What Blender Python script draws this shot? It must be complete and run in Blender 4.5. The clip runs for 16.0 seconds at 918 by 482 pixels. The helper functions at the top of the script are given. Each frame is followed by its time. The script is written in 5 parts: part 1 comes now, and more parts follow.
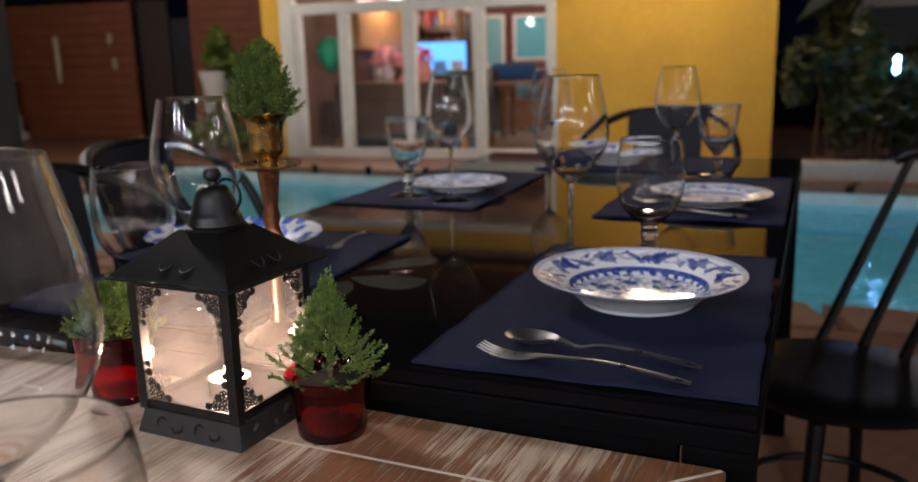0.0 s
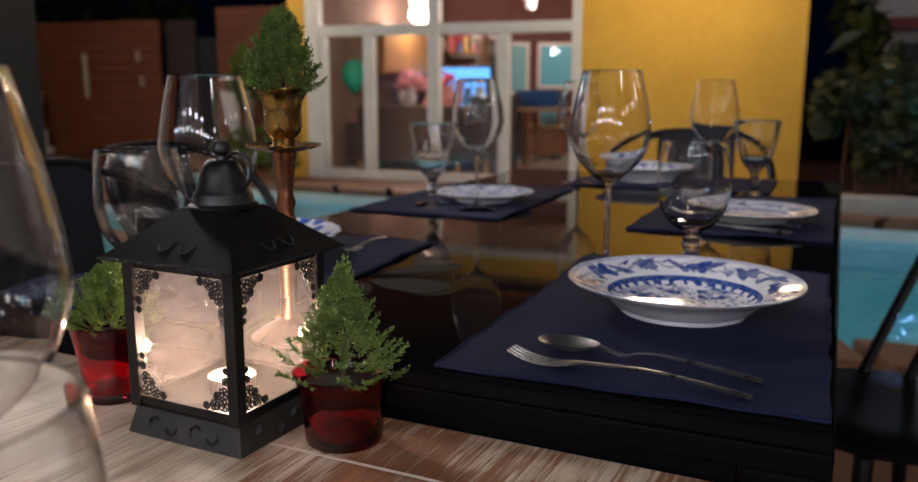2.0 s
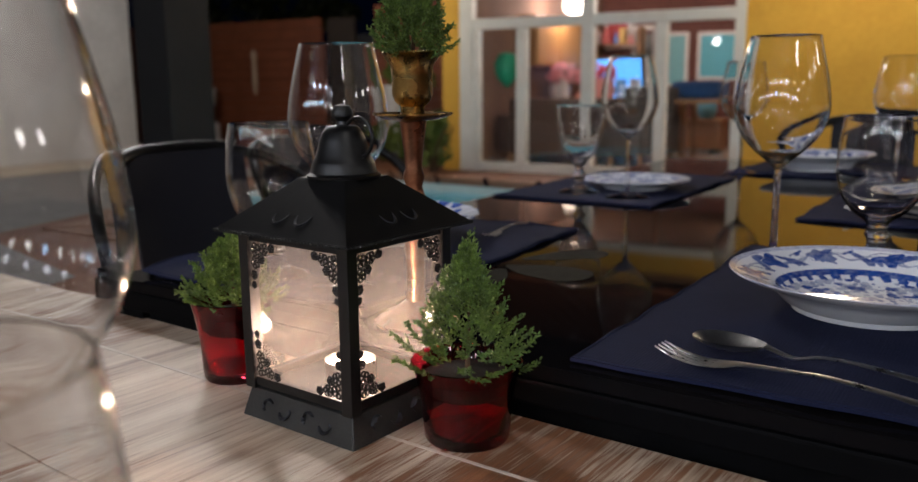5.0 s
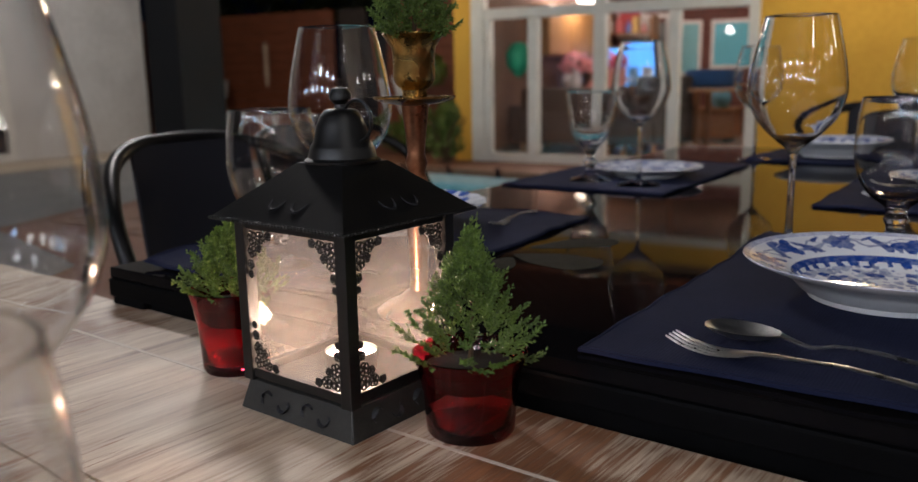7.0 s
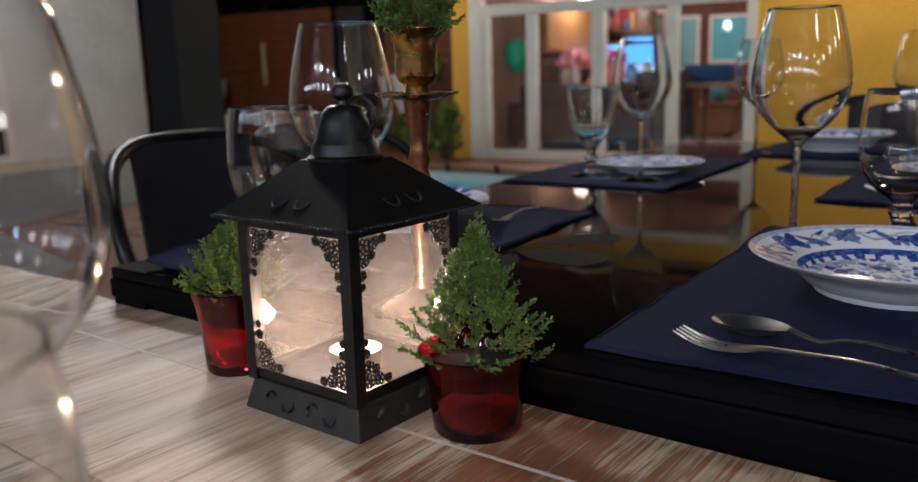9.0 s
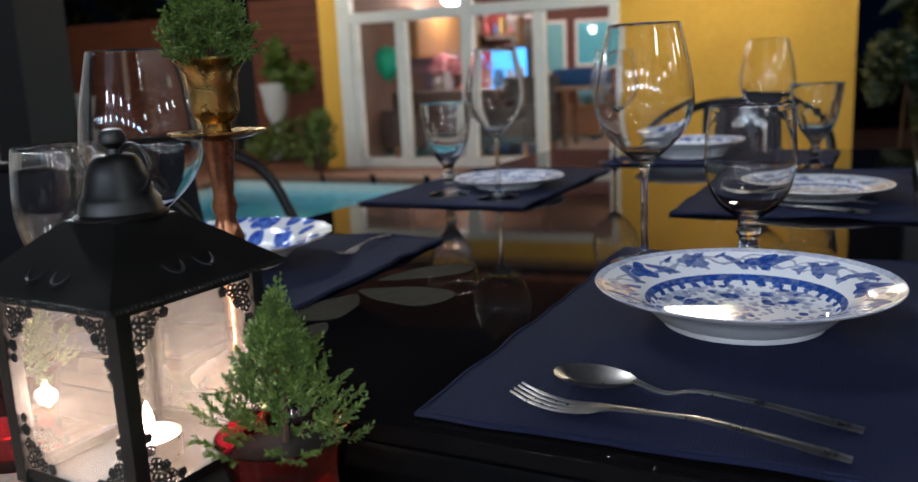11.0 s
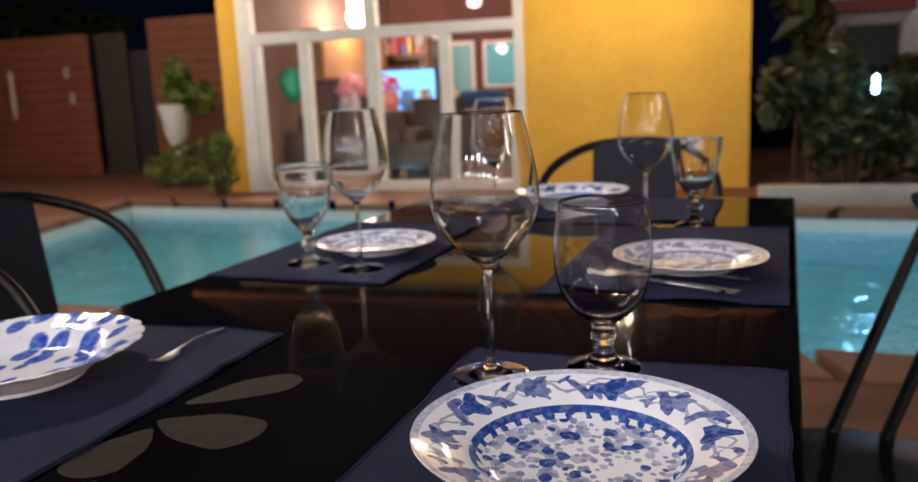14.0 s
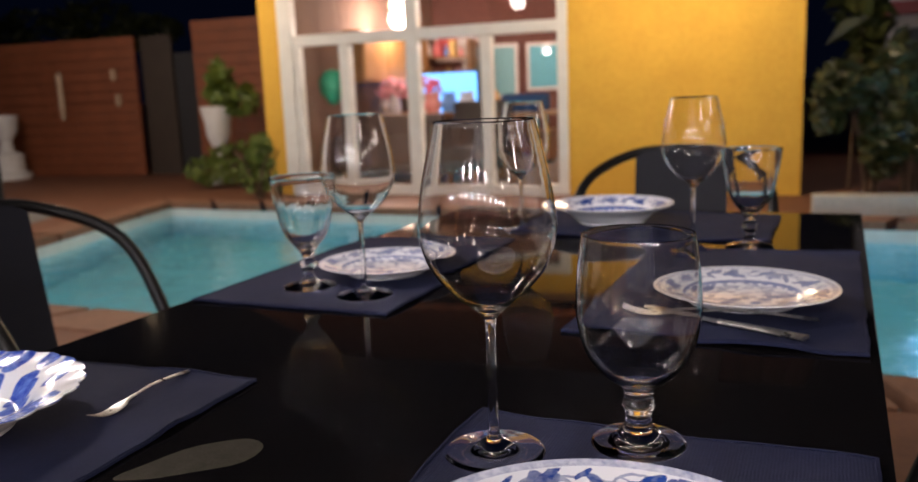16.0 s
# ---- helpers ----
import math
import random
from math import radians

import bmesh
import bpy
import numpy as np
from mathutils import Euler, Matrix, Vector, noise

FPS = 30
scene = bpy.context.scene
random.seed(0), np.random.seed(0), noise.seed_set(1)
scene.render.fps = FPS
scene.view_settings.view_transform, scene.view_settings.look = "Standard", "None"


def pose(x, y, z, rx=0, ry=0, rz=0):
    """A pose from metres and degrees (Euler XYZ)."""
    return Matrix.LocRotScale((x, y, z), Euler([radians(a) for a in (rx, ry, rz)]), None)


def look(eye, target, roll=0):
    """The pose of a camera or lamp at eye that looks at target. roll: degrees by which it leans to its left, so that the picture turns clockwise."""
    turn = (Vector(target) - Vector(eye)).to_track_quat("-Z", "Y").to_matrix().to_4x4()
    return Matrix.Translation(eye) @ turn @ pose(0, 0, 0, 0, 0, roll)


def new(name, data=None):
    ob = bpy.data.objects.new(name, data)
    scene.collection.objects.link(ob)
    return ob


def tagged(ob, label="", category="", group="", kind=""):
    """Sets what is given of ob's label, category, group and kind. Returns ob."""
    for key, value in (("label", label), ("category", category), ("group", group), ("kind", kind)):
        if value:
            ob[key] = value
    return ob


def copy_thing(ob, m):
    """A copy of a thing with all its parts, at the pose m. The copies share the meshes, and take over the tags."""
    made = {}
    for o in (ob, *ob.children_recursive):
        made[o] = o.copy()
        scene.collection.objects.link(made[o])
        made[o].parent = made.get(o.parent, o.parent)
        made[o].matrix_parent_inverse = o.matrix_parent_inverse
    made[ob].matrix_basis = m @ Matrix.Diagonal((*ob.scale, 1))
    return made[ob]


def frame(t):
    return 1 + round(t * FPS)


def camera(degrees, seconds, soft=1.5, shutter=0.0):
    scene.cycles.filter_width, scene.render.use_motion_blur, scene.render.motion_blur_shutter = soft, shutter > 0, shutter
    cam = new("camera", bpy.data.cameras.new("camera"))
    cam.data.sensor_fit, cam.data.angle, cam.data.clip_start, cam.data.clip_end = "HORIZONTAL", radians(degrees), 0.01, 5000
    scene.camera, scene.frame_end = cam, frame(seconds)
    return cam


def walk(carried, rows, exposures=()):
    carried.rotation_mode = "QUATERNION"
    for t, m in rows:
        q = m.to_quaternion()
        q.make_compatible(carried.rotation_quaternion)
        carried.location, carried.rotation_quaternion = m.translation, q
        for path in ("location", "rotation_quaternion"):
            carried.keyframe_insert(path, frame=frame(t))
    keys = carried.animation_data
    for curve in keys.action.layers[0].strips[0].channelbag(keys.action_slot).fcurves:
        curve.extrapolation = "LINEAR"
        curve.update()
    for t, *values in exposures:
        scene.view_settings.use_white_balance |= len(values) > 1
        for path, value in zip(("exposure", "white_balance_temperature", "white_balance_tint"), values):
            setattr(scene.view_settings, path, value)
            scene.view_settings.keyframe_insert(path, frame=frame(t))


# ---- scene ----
cam = camera(57.5, 16.0)
PATH = [
    (0, (0.249, 0.01, 1.034), (-0.343, 1.873, 0.61), -1.4),
    (0.5, (0.243, 0.023, 1.001), (-0.344, 1.889, 0.583), -1.5),
    (1, (0.236, 0.034, 0.976), (-0.353, 1.901, 0.566), -1.7),
    (1.5, (0.224, 0.051, 0.978), (-0.373, 1.915, 0.566), -1.2),
    (2, (0.217, 0.071, 0.988), (-0.419, 1.933, 0.63), 0.1),
    (2.5, (0.212, 0.099, 0.978), (-0.518, 1.926, 0.615), 0.1),
    (3, (0.21, 0.116, 0.977), (-0.581, 1.916, 0.611), 0.0),
    (3.5, (0.208, 0.125, 0.977), (-0.634, 1.902, 0.613), -0.0),
    (4, (0.205, 0.13, 0.972), (-0.685, 1.884, 0.606), 0.1),
    (4.2, (0.204, 0.131, 0.97), (-0.708, 1.873, 0.606), -0.1),
    (6.5, (0.196, 0.159, 0.953), (-0.787, 1.858, 0.573), -0.8),
    (7, (0.197, 0.16, 0.955), (-0.79, 1.856, 0.567), -1.0),
    (7.5, (0.197, 0.159, 0.959), (-0.793, 1.853, 0.569), -1.1),
    (8, (0.199, 0.157, 0.959), (-0.795, 1.847, 0.566), -1.4),
    (10.3, (0.18, 0.205, 0.945), (-0.724, 1.945, 0.551), -2.1),
    (10.5, (0.183, 0.217, 0.951), (-0.653, 1.991, 0.557), -2.0),
    (11, (0.199, 0.248, 0.97), (-0.537, 2.066, 0.579), -2.7),
    (11.5, (0.208, 0.275, 0.987), (-0.444, 2.125, 0.595), -3.0),
    (12, (0.219, 0.3, 0.999), (-0.372, 2.172, 0.612), -2.9),
    (12.5, (0.223, 0.323, 1.01), (-0.336, 2.206, 0.634), -2.8),
    (13, (0.235, 0.347, 1.022), (-0.3, 2.239, 0.652), -2.6),
    (13.5, (0.245, 0.371, 1.025), (-0.28, 2.266, 0.658), -2.5),
    (14, (0.243, 0.387, 1.034), (-0.306, 2.276, 0.67), -2.5),
    (14.5, (0.248, 0.4, 1.049), (-0.338, 2.279, 0.691), -2.4),
    (15, (0.237, 0.432, 1.064), (-0.371, 2.304, 0.709), -2.4),
    (15.5, (0.228, 0.482, 1.049), (-0.39, 2.351, 0.694), -2.3),
    (16, (0.231, 0.554, 1.031), (-0.416, 2.413, 0.678), -2.3),
]
walk(cam, [(t, look(eye, target, roll)) for t, eye, target, roll in PATH],
     [(0.0, 0.05, 6100, 17), (1.5, -0.05, 6200, 18), (3.5, -0.1, 5950, 14), (8.0, -0.25, 5900, 14), (10.5, 0.15, 5450, 8), (11.5, 0.35, 5450, 8), (12.5, 0.4, 5800, 10), (13.5, 0.65, 6250, 16), (14.5, 0.6, 6550, 21), (16.0, 0.6, 6600, 22)])

# ---- depth of field: a phone's main lens, focused on the table ----
cam.data.dof.use_dof = True
cam.data.dof.focus_distance = 0.60
cam.data.dof.aperture_fstop = 7.5

# ---- world and light ----
world = bpy.data.worlds.new("night")
scene.world = world
world.use_nodes = True
bg = world.node_tree.nodes["Background"]
bg.inputs[0].default_value = (0.05, 0.10, 0.32, 1)
bg.inputs[1].default_value = 0.009

TABLE_Z, WOOD_Z = 0.76, 0.72


def lamp(name, place, power, colour, size):
    data = bpy.data.lights.new(name, "POINT")
    data.energy, data.color, data.shadow_soft_size = power, colour, size
    ob = new(name, data)
    ob.location = place
    return ob


# ---- materials ----
class Nodes:
    """A small wrapper to wire a material."""

    def __init__(self, name):
        self.m = bpy.data.materials.new(name)
        self.m.use_nodes = True
        self.t = self.m.node_tree
        self.b = self.t.nodes["Principled BSDF"]

    def add(self, kind, **values):
        n = self.t.nodes.new(kind)
        for k, v in values.items():
            if k == "operation":
                n.operation = v
            elif k == "feature":
                n.feature = v
            elif k == "noise_dimensions":
                n.noise_dimensions = v
            elif k == "data_type":
                n.data_type = v
        return n

    def put(self, socket, value):
        if isinstance(value, bpy.types.NodeSocket):
            self.t.links.new(value, socket)
        else:
            socket.default_value = value

    def math(self, op, a, b=0.0, c=0.0):
        n = self.add("ShaderNodeMath", operation=op)
        for s, v in zip(n.inputs, (a, b, c)):
            self.put(s, v)
        return n.outputs[0]

    def coords(self, scale=(1, 1, 1), kind="Object"):
        tc = self.add("ShaderNodeTexCoord")
        mp = self.add("ShaderNodeMapping")
        self.put(mp.inputs[0], tc.outputs[kind])
        mp.inputs[3].default_value = scale
        return mp.outputs[0]

    def noise(self, vec, scale, detail=4.0, rough=0.55):
        n = self.add("ShaderNodeTexNoise")
        self.put(n.inputs["Vector"], vec)
        n.inputs["Scale"].default_value, n.inputs["Detail"].default_value, n.inputs["Roughness"].default_value = scale, detail, rough
        return n.outputs[0]

    def ramp(self, fac, stops):
        n = self.add("ShaderNodeValToRGB")
        self.put(n.inputs[0], fac)
        e = n.color_ramp.elements
        while len(e) < len(stops):
            e.new(0.5)
        for el, (p, c) in zip(e, stops):
            el.position, el.color = p, (*c, 1)
        return n.outputs[0]

    def mix(self, fac, a, b):
        n = self.add("ShaderNodeMix", data_type="RGBA")
        self.put(n.inputs[0], fac)
        for s, v in ((n.inputs[6], a), (n.inputs[7], b)):
            self.put(s, v if isinstance(v, bpy.types.NodeSocket) else (*v, 1))
        return n.outputs[2]

    def bump(self, height, strength, distance):
        n = self.add("ShaderNodeBump")
        n.inputs["Strength"].default_value, n.inputs["Distance"].default_value = strength, distance
        self.put(n.inputs["Height"], height)
        self.put(self.b.inputs["Normal"], n.outputs[0])

    def set(self, **v):
        names = dict(rough="Roughness", metal="Metallic", spec="Specular IOR Level", trans="Transmission Weight", ior="IOR", coat="Coat Weight")
        for k, x in v.items():
            self.put(self.b.inputs[names[k]], x)
        return self

    def colour(self, c):
        self.put(self.b.inputs["Base Color"], c if isinstance(c, bpy.types.NodeSocket) else (*c, 1))
        return self


def simple(name, low, high, rough=0.6, metal=0.0, scale=30.0, bump=0.0, distance=0.001, **more):
    """Two close colours mixed at two scales, with fine relief."""
    n = Nodes(name)
    v = n.coords()
    a, b = n.noise(v, scale), n.noise(v, scale * 7.3, 2.0)
    f = n.math("MULTIPLY_ADD", b, 0.4, n.math("MULTIPLY", a, 0.6))
    n.colour(n.ramp(f, ((0.32, low), (0.68, high))))
    n.set(rough=n.math("MULTIPLY_ADD", a, 0.2, rough - 0.1), metal=metal, **more)
    if bump:
        n.bump(f, bump, distance)
    return n.m


def emitter(name, colour, strength):
    n = Nodes(name)
    n.colour((0, 0, 0))
    n.b.inputs["Emission Color"].default_value = (*colour, 1)
    n.b.inputs["Emission Strength"].default_value = strength
    return n.m


def clear_glass(name, tint=(1, 1, 1), rough=0.0, ior=1.46):
    n = Nodes(name)
    n.colour(tint).set(rough=rough, trans=1.0, ior=ior)
    return n.m


M_GLASS = clear_glass("clear_crystal", (1.0, 1.0, 1.0), 0.0, 1.52)
M_RED_GLASS = clear_glass("red_glass", (0.86, 0.03, 0.07), 0.05)
M_BLACK_GLASS = simple("black_glass_top", (0.004, 0.004, 0.005), (0.007, 0.006, 0.006), 0.12, scale=6, spec=0.5, ior=1.10)
M_BLACK_GLASS.node_tree.nodes["Principled BSDF"].inputs["Roughness"].default_value = 0.035
for l in list(M_BLACK_GLASS.node_tree.links):
    if l.to_socket.name == "Roughness":
        M_BLACK_GLASS.node_tree.links.remove(l)
M_FRAME = simple("black_frame", (0.0012, 0.0012, 0.0014), (0.003, 0.003, 0.0034), 0.6, scale=20, spec=0.06)
M_BLACK_METAL = simple("black_painted_metal", (0.0015, 0.0015, 0.0018), (0.005, 0.0048, 0.0048), 0.40, scale=60, bump=0.15, distance=0.0004, spec=0.3)
M_LANTERN = simple("lantern_black_tin", (0.0025, 0.0025, 0.0025), (0.008, 0.0074, 0.007), 0.42, 0.0, spec=0.42, scale=45, bump=0.2, distance=0.0005)
M_BRASS = simple("aged_brass", (0.42, 0.25, 0.07), (0.68, 0.45, 0.15), 0.28, 1.0, scale=35, bump=0.05)
M_COPPER = simple("worn_copper", (0.25, 0.10, 0.05), (0.48, 0.22, 0.12), 0.30, 1.0, scale=40, bump=0.05)
M_STEEL = simple("table_steel", (0.60, 0.59, 0.57), (0.78, 0.77, 0.75), 0.30, 1.0, scale=60)
M_WAX = simple("candle_wax", (0.80, 0.70, 0.55), (0.9, 0.82, 0.68), 0.5, scale=40)
M_FLAME = emitter("flame", (1.0, 0.62, 0.28), 90.0)
M_YELLOW = simple("yellow_render", (0.60, 0.33, 0.035), (0.72, 0.42, 0.055), 0.85, scale=3.0, bump=0.5, distance=0.006)
M_WHITE_FRAME = simple("white_frame_paint", (0.62, 0.60, 0.56), (0.74, 0.72, 0.68), 0.45, scale=8)
M_WHITE_WALL = simple("white_wall_render", (0.52, 0.51, 0.50), (0.66, 0.65, 0.64), 0.85, scale=2.0, bump=0.4, distance=0.005)
M_TERRA = simple("terracotta_paving", (0.12, 0.045, 0.022), (0.20, 0.082, 0.042), 0.7, scale=5, bump=0.3, distance=0.003)
M_GREY_DECK = simple("shaded_grey_deck", (0.12, 0.12, 0.12), (0.22, 0.215, 0.21), 0.75, scale=4, bump=0.3, distance=0.003)
M_COPING_BROWN = simple("brown_paving_edge", (0.16, 0.075, 0.042), (0.25, 0.125, 0.075), 0.7, scale=6, bump=0.3, distance=0.003)
M_COPING = simple("pool_coping_stone", (0.36, 0.33, 0.28), (0.50, 0.46, 0.40), 0.7, scale=6, bump=0.3, distance=0.003)
M_FENCE = simple("stained_brown_boards", (0.15, 0.040, 0.014), (0.24, 0.072, 0.028), 0.6, scale=4, bump=0.3, distance=0.003)
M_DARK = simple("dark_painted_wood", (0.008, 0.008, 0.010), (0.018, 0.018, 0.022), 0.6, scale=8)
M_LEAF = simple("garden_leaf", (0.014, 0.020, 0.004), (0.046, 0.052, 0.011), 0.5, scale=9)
# Brighter, yellower copy of the leaf above: lamplight by the house, in the colour.
M_LEAF_LIT = simple("lamplit_leaf", (0.06, 0.10, 0.015), (0.14, 0.19, 0.03), 0.5, scale=9)
M_JUNIPER = simple("juniper_needles", (0.012, 0.036, 0.006), (0.20, 0.30, 0.05), 0.5, scale=130)
M_TWIG = simple("brown_twig", (0.06, 0.035, 0.018), (0.12, 0.07, 0.04), 0.8, scale=60)
M_SOIL = simple("potting_soil", (0.012, 0.009, 0.006), (0.035, 0.025, 0.018), 0.9, scale=200, bump=0.6, distance=0.003)
M_PORCELAIN_PLAIN = simple("white_porcelain", (0.70, 0.71, 0.72), (0.76, 0.77, 0.78), 0.16, scale=20)
M_CHAIR_CLOTH = simple("dark_blue_sling_cloth", (0.003, 0.0035, 0.008), (0.008, 0.0085, 0.016), 0.75, scale=90, bump=0.3, distance=0.0008)


def mat_fabric():
    n = Nodes("navy_ribbed_cloth")
    v = n.coords()
    w = n.add("ShaderNodeTexWave")
    n.put(w.inputs["Vector"], v)
    w.inputs["Scale"].default_value, w.inputs["Distortion"].default_value, w.inputs["Detail"].default_value = 130.0, 2.0, 2.0
    big = n.noise(v, 9.0)
    fine = n.noise(v, 420.0, 2.0)
    f = n.math("MULTIPLY_ADD", fine, 0.35, n.math("MULTIPLY_ADD", big, 0.57, n.math("MULTIPLY", w.outputs[1], 0.08)))
    n.colour(n.ramp(f, ((0.25, (0.0066, 0.0092, 0.029)), (0.75, (0.019, 0.0235, 0.058)))))
    n.set(rough=0.9, spec=0.12)
    n.bump(n.math("ADD", w.outputs[1], n.math("MULTIPLY", fine, 1.2)), 0.3, 0.0005)
    return n.m


M_MAT = mat_fabric()


def wood_top():
    """Limed grooved planks: pale paint in the grain, brown where it has worn off."""
    n = Nodes("whitewashed_wood")
    v = n.coords()
    grain = n.noise(n.coords((260, 9, 9)), 1.0, 3.0, 0.7)
    streak = n.noise(n.coords((70, 3.5, 3.5)), 1.0, 4.0)
    worn = n.noise(v, 5.5, 3.0)
    pale = n.ramp(n.math("MULTIPLY_ADD", streak, 0.5, n.math("MULTIPLY", grain, 0.5)), ((0.33, (0.19, 0.105, 0.06)), (0.44, (0.50, 0.37, 0.26)), (0.60, (0.74, 0.62, 0.48))))
    bare = n.ramp(grain, ((0.35, (0.10, 0.035, 0.014)), (0.62, (0.27, 0.115, 0.05))))
    edge = n.add("ShaderNodeSeparateXYZ")
    n.put(edge.inputs[0], v)
    end = n.math("MULTIPLY", n.math("MINIMUM", n.math("MAXIMUM", n.math("MULTIPLY_ADD", edge.outputs[0], 2.6, 1.1), 0.0), 1.0), 0.19)
    f = n.math("ADD", n.math("ADD", worn, n.math("MULTIPLY", n.math("SUBTRACT", grain, 0.5), 0.9)), n.math("SUBTRACT", end, 0.03))
    mask = n.ramp(f, ((0.53, (0, 0, 0)), (0.66, (1, 1, 1))))
    n.colour(n.mix(mask, pale, bare))
    n.set(rough=n.math("MULTIPLY_ADD", grain, 0.2, 0.42))
    n.bump(grain, 0.7, 0.0012)
    return n.m


M_WOOD = wood_top()


def willow_plate(name, radius, dense, strong=1.0):
    """Blue underglaze painting: a band at the edge, flowers and scrolls on the rim, a ring, and a filled centre."""
    n = Nodes(name)
    v = n.coords()
    s = n.add("ShaderNodeSeparateXYZ")
    n.put(s.inputs[0], v)
    wx, wy = n.noise(v, 55.0, 1.0), n.noise(n.coords((1.3, 0.9, 1)), 62.0, 1.0)
    px, py = s.outputs[0], s.outputs[1]
    x = n.math("MULTIPLY_ADD", n.math("SUBTRACT", wx, 0.5), 0.011, px)
    y = n.math("MULTIPLY_ADD", n.math("SUBTRACT", wy, 0.5), 0.011, py)

    def polar(a, c):
        return n.math("DIVIDE", n.math("SQRT", n.math("ADD", n.math("MULTIPLY", a, a), n.math("MULTIPLY", c, c))), radius)

    r, true_r = polar(x, y), polar(px, py)
    ang = n.math("ARCTAN2", y, x)

    def band(lo, hi, q):
        return n.math("MULTIPLY", n.math("GREATER_THAN", q, lo), n.math("LESS_THAN", q, hi))

    def flower(count, at, size, phase, petals, lobes, tilt=0.0):
        t = n.math("SUBTRACT", n.math("FRACT", n.math("MULTIPLY_ADD", ang, count / (2 * math.pi), phase)), 0.5)
        u = n.math("MULTIPLY", t, 2 * math.pi * at / count)
        w = n.math("MULTIPLY_ADD", u, tilt, n.math("SUBTRACT", r, at))
        d = n.math("SQRT", n.math("ADD", n.math("MULTIPLY", u, u), n.math("MULTIPLY", w, w)))
        a = n.math("ARCTAN2", w, u)
        d = n.math("MULTIPLY", d, n.math("MULTIPLY_ADD", n.math("COSINE", n.math("MULTIPLY", a, petals)), -lobes, 1.0))
        return n.math("LESS_THAN", d, size), n.math("LESS_THAN", d, size * 0.36)

    fine = n.noise(v, 190.0, 2.0)
    rim = 0.0
    for freq, mid, swing, width, phase in ((5, 0.795, 0.055, 0.010, 0.0), (11, 0.81, 0.070, 0.010, 1.3), (16, 0.785, 0.060, 0.0085, 0.4)):
        wave = n.math("MULTIPLY_ADD", n.math("SINE", n.math("MULTIPLY_ADD", ang, float(freq), phase)), swing, mid)
        line = n.math("LESS_THAN", n.math("ABSOLUTE", n.math("SUBTRACT", r, wave)), width)
        rim = n.math("MAXIMUM", rim, n.math("MULTIPLY", line, 0.62))
    for count, at, size, phase, petals, lobes, tone, tilt in ((5, 0.805, 0.092, 0.12, 5, 0.20, 0.80, 0.0), (5, 0.79, 0.088, 0.62, 3, 0.34, 1.0, 0.2), (8, 0.835, 0.062, 0.30, 2, 0.42, 0.9, 0.9), (8, 0.755, 0.058, 0.80, 2, 0.42, 0.9, -0.9), (13, 0.86, 0.036, 0.45, 2, 0.35, 0.95, 0.5), (13, 0.725, 0.036, 0.05, 3, 0.35, 0.85, 0.0)):
        inside, heart = flower(count, at, size, phase, petals, lobes, tilt)
        f = n.math("MULTIPLY", inside, tone)
        if size > 0.06:
            f = n.math("MAXIMUM", f, n.math("MULTIPLY", heart, 1.0 if tone < 0.6 else 0.0))
        rim = n.math("MAXIMUM", rim, f)
    rim = n.math("MULTIPLY", rim, band(0.675, 0.915, true_r))
    edge = n.math("MULTIPLY", band(0.925, 0.982, true_r), n.math("MULTIPLY_ADD", fine, 0.75, 0.02))
    ring = n.math("ADD", band(0.600, 0.640, true_r), n.math("MULTIPLY", band(0.572, 0.600, true_r), n.math("GREATER_THAN", n.math("ADD", n.math("SINE", n.math("MULTIPLY", ang, 31.0)), n.math("MULTIPLY_ADD", fine, 4.0, -2.0)), 0.1)))
    blots = 0.0
    for k, (scale, size, tone) in enumerate(((dense * 0.80, 0.34, 1.0), (dense * 1.1, 0.50, 0.46), (dense * 1.5, 0.42, 0.70))):
        vor = n.add("ShaderNodeTexVoronoi", feature="F1")
        mp = n.add("ShaderNodeMapping")
        n.put(mp.inputs[0], v)
        mp.inputs[1].default_value, mp.inputs[2].default_value, mp.inputs[3].default_value = (0.31 * k, 0.17 * k, 0), (0, 0, 0.9 * k), (1.0, 0.72, 0.2)
        n.put(vor.inputs["Vector"], mp.outputs[0])
        vor.inputs["Scale"].default_value = scale
        f = n.math("LESS_THAN", n.math("ADD", vor.outputs[0], n.math("MULTIPLY", n.math("SUBTRACT", wx, 0.5), 0.9)), size)
        blots = n.math("MAXIMUM", blots, n.math("MULTIPLY", f, tone))
    heart = n.math("MULTIPLY", blots, n.math("LESS_THAN", true_r, 0.572))
    total = n.math("MAXIMUM", n.math("MAXIMUM", rim, edge), n.math("MAXIMUM", ring, heart))
    depth = n.math("MULTIPLY", n.math("MINIMUM", n.math("MULTIPLY", total, n.math("MULTIPLY_ADD", fine, 0.7, 0.62)), 1.0), strong)
    blue = n.ramp(n.noise(v, 60.0), ((0.35, (0.010, 0.038, 0.21)), (0.7, (0.030, 0.088, 0.35))))
    n.colour(n.mix(depth, (0.76, 0.77, 0.80), blue))
    n.set(rough=0.12, spec=0.20)
    return n.m


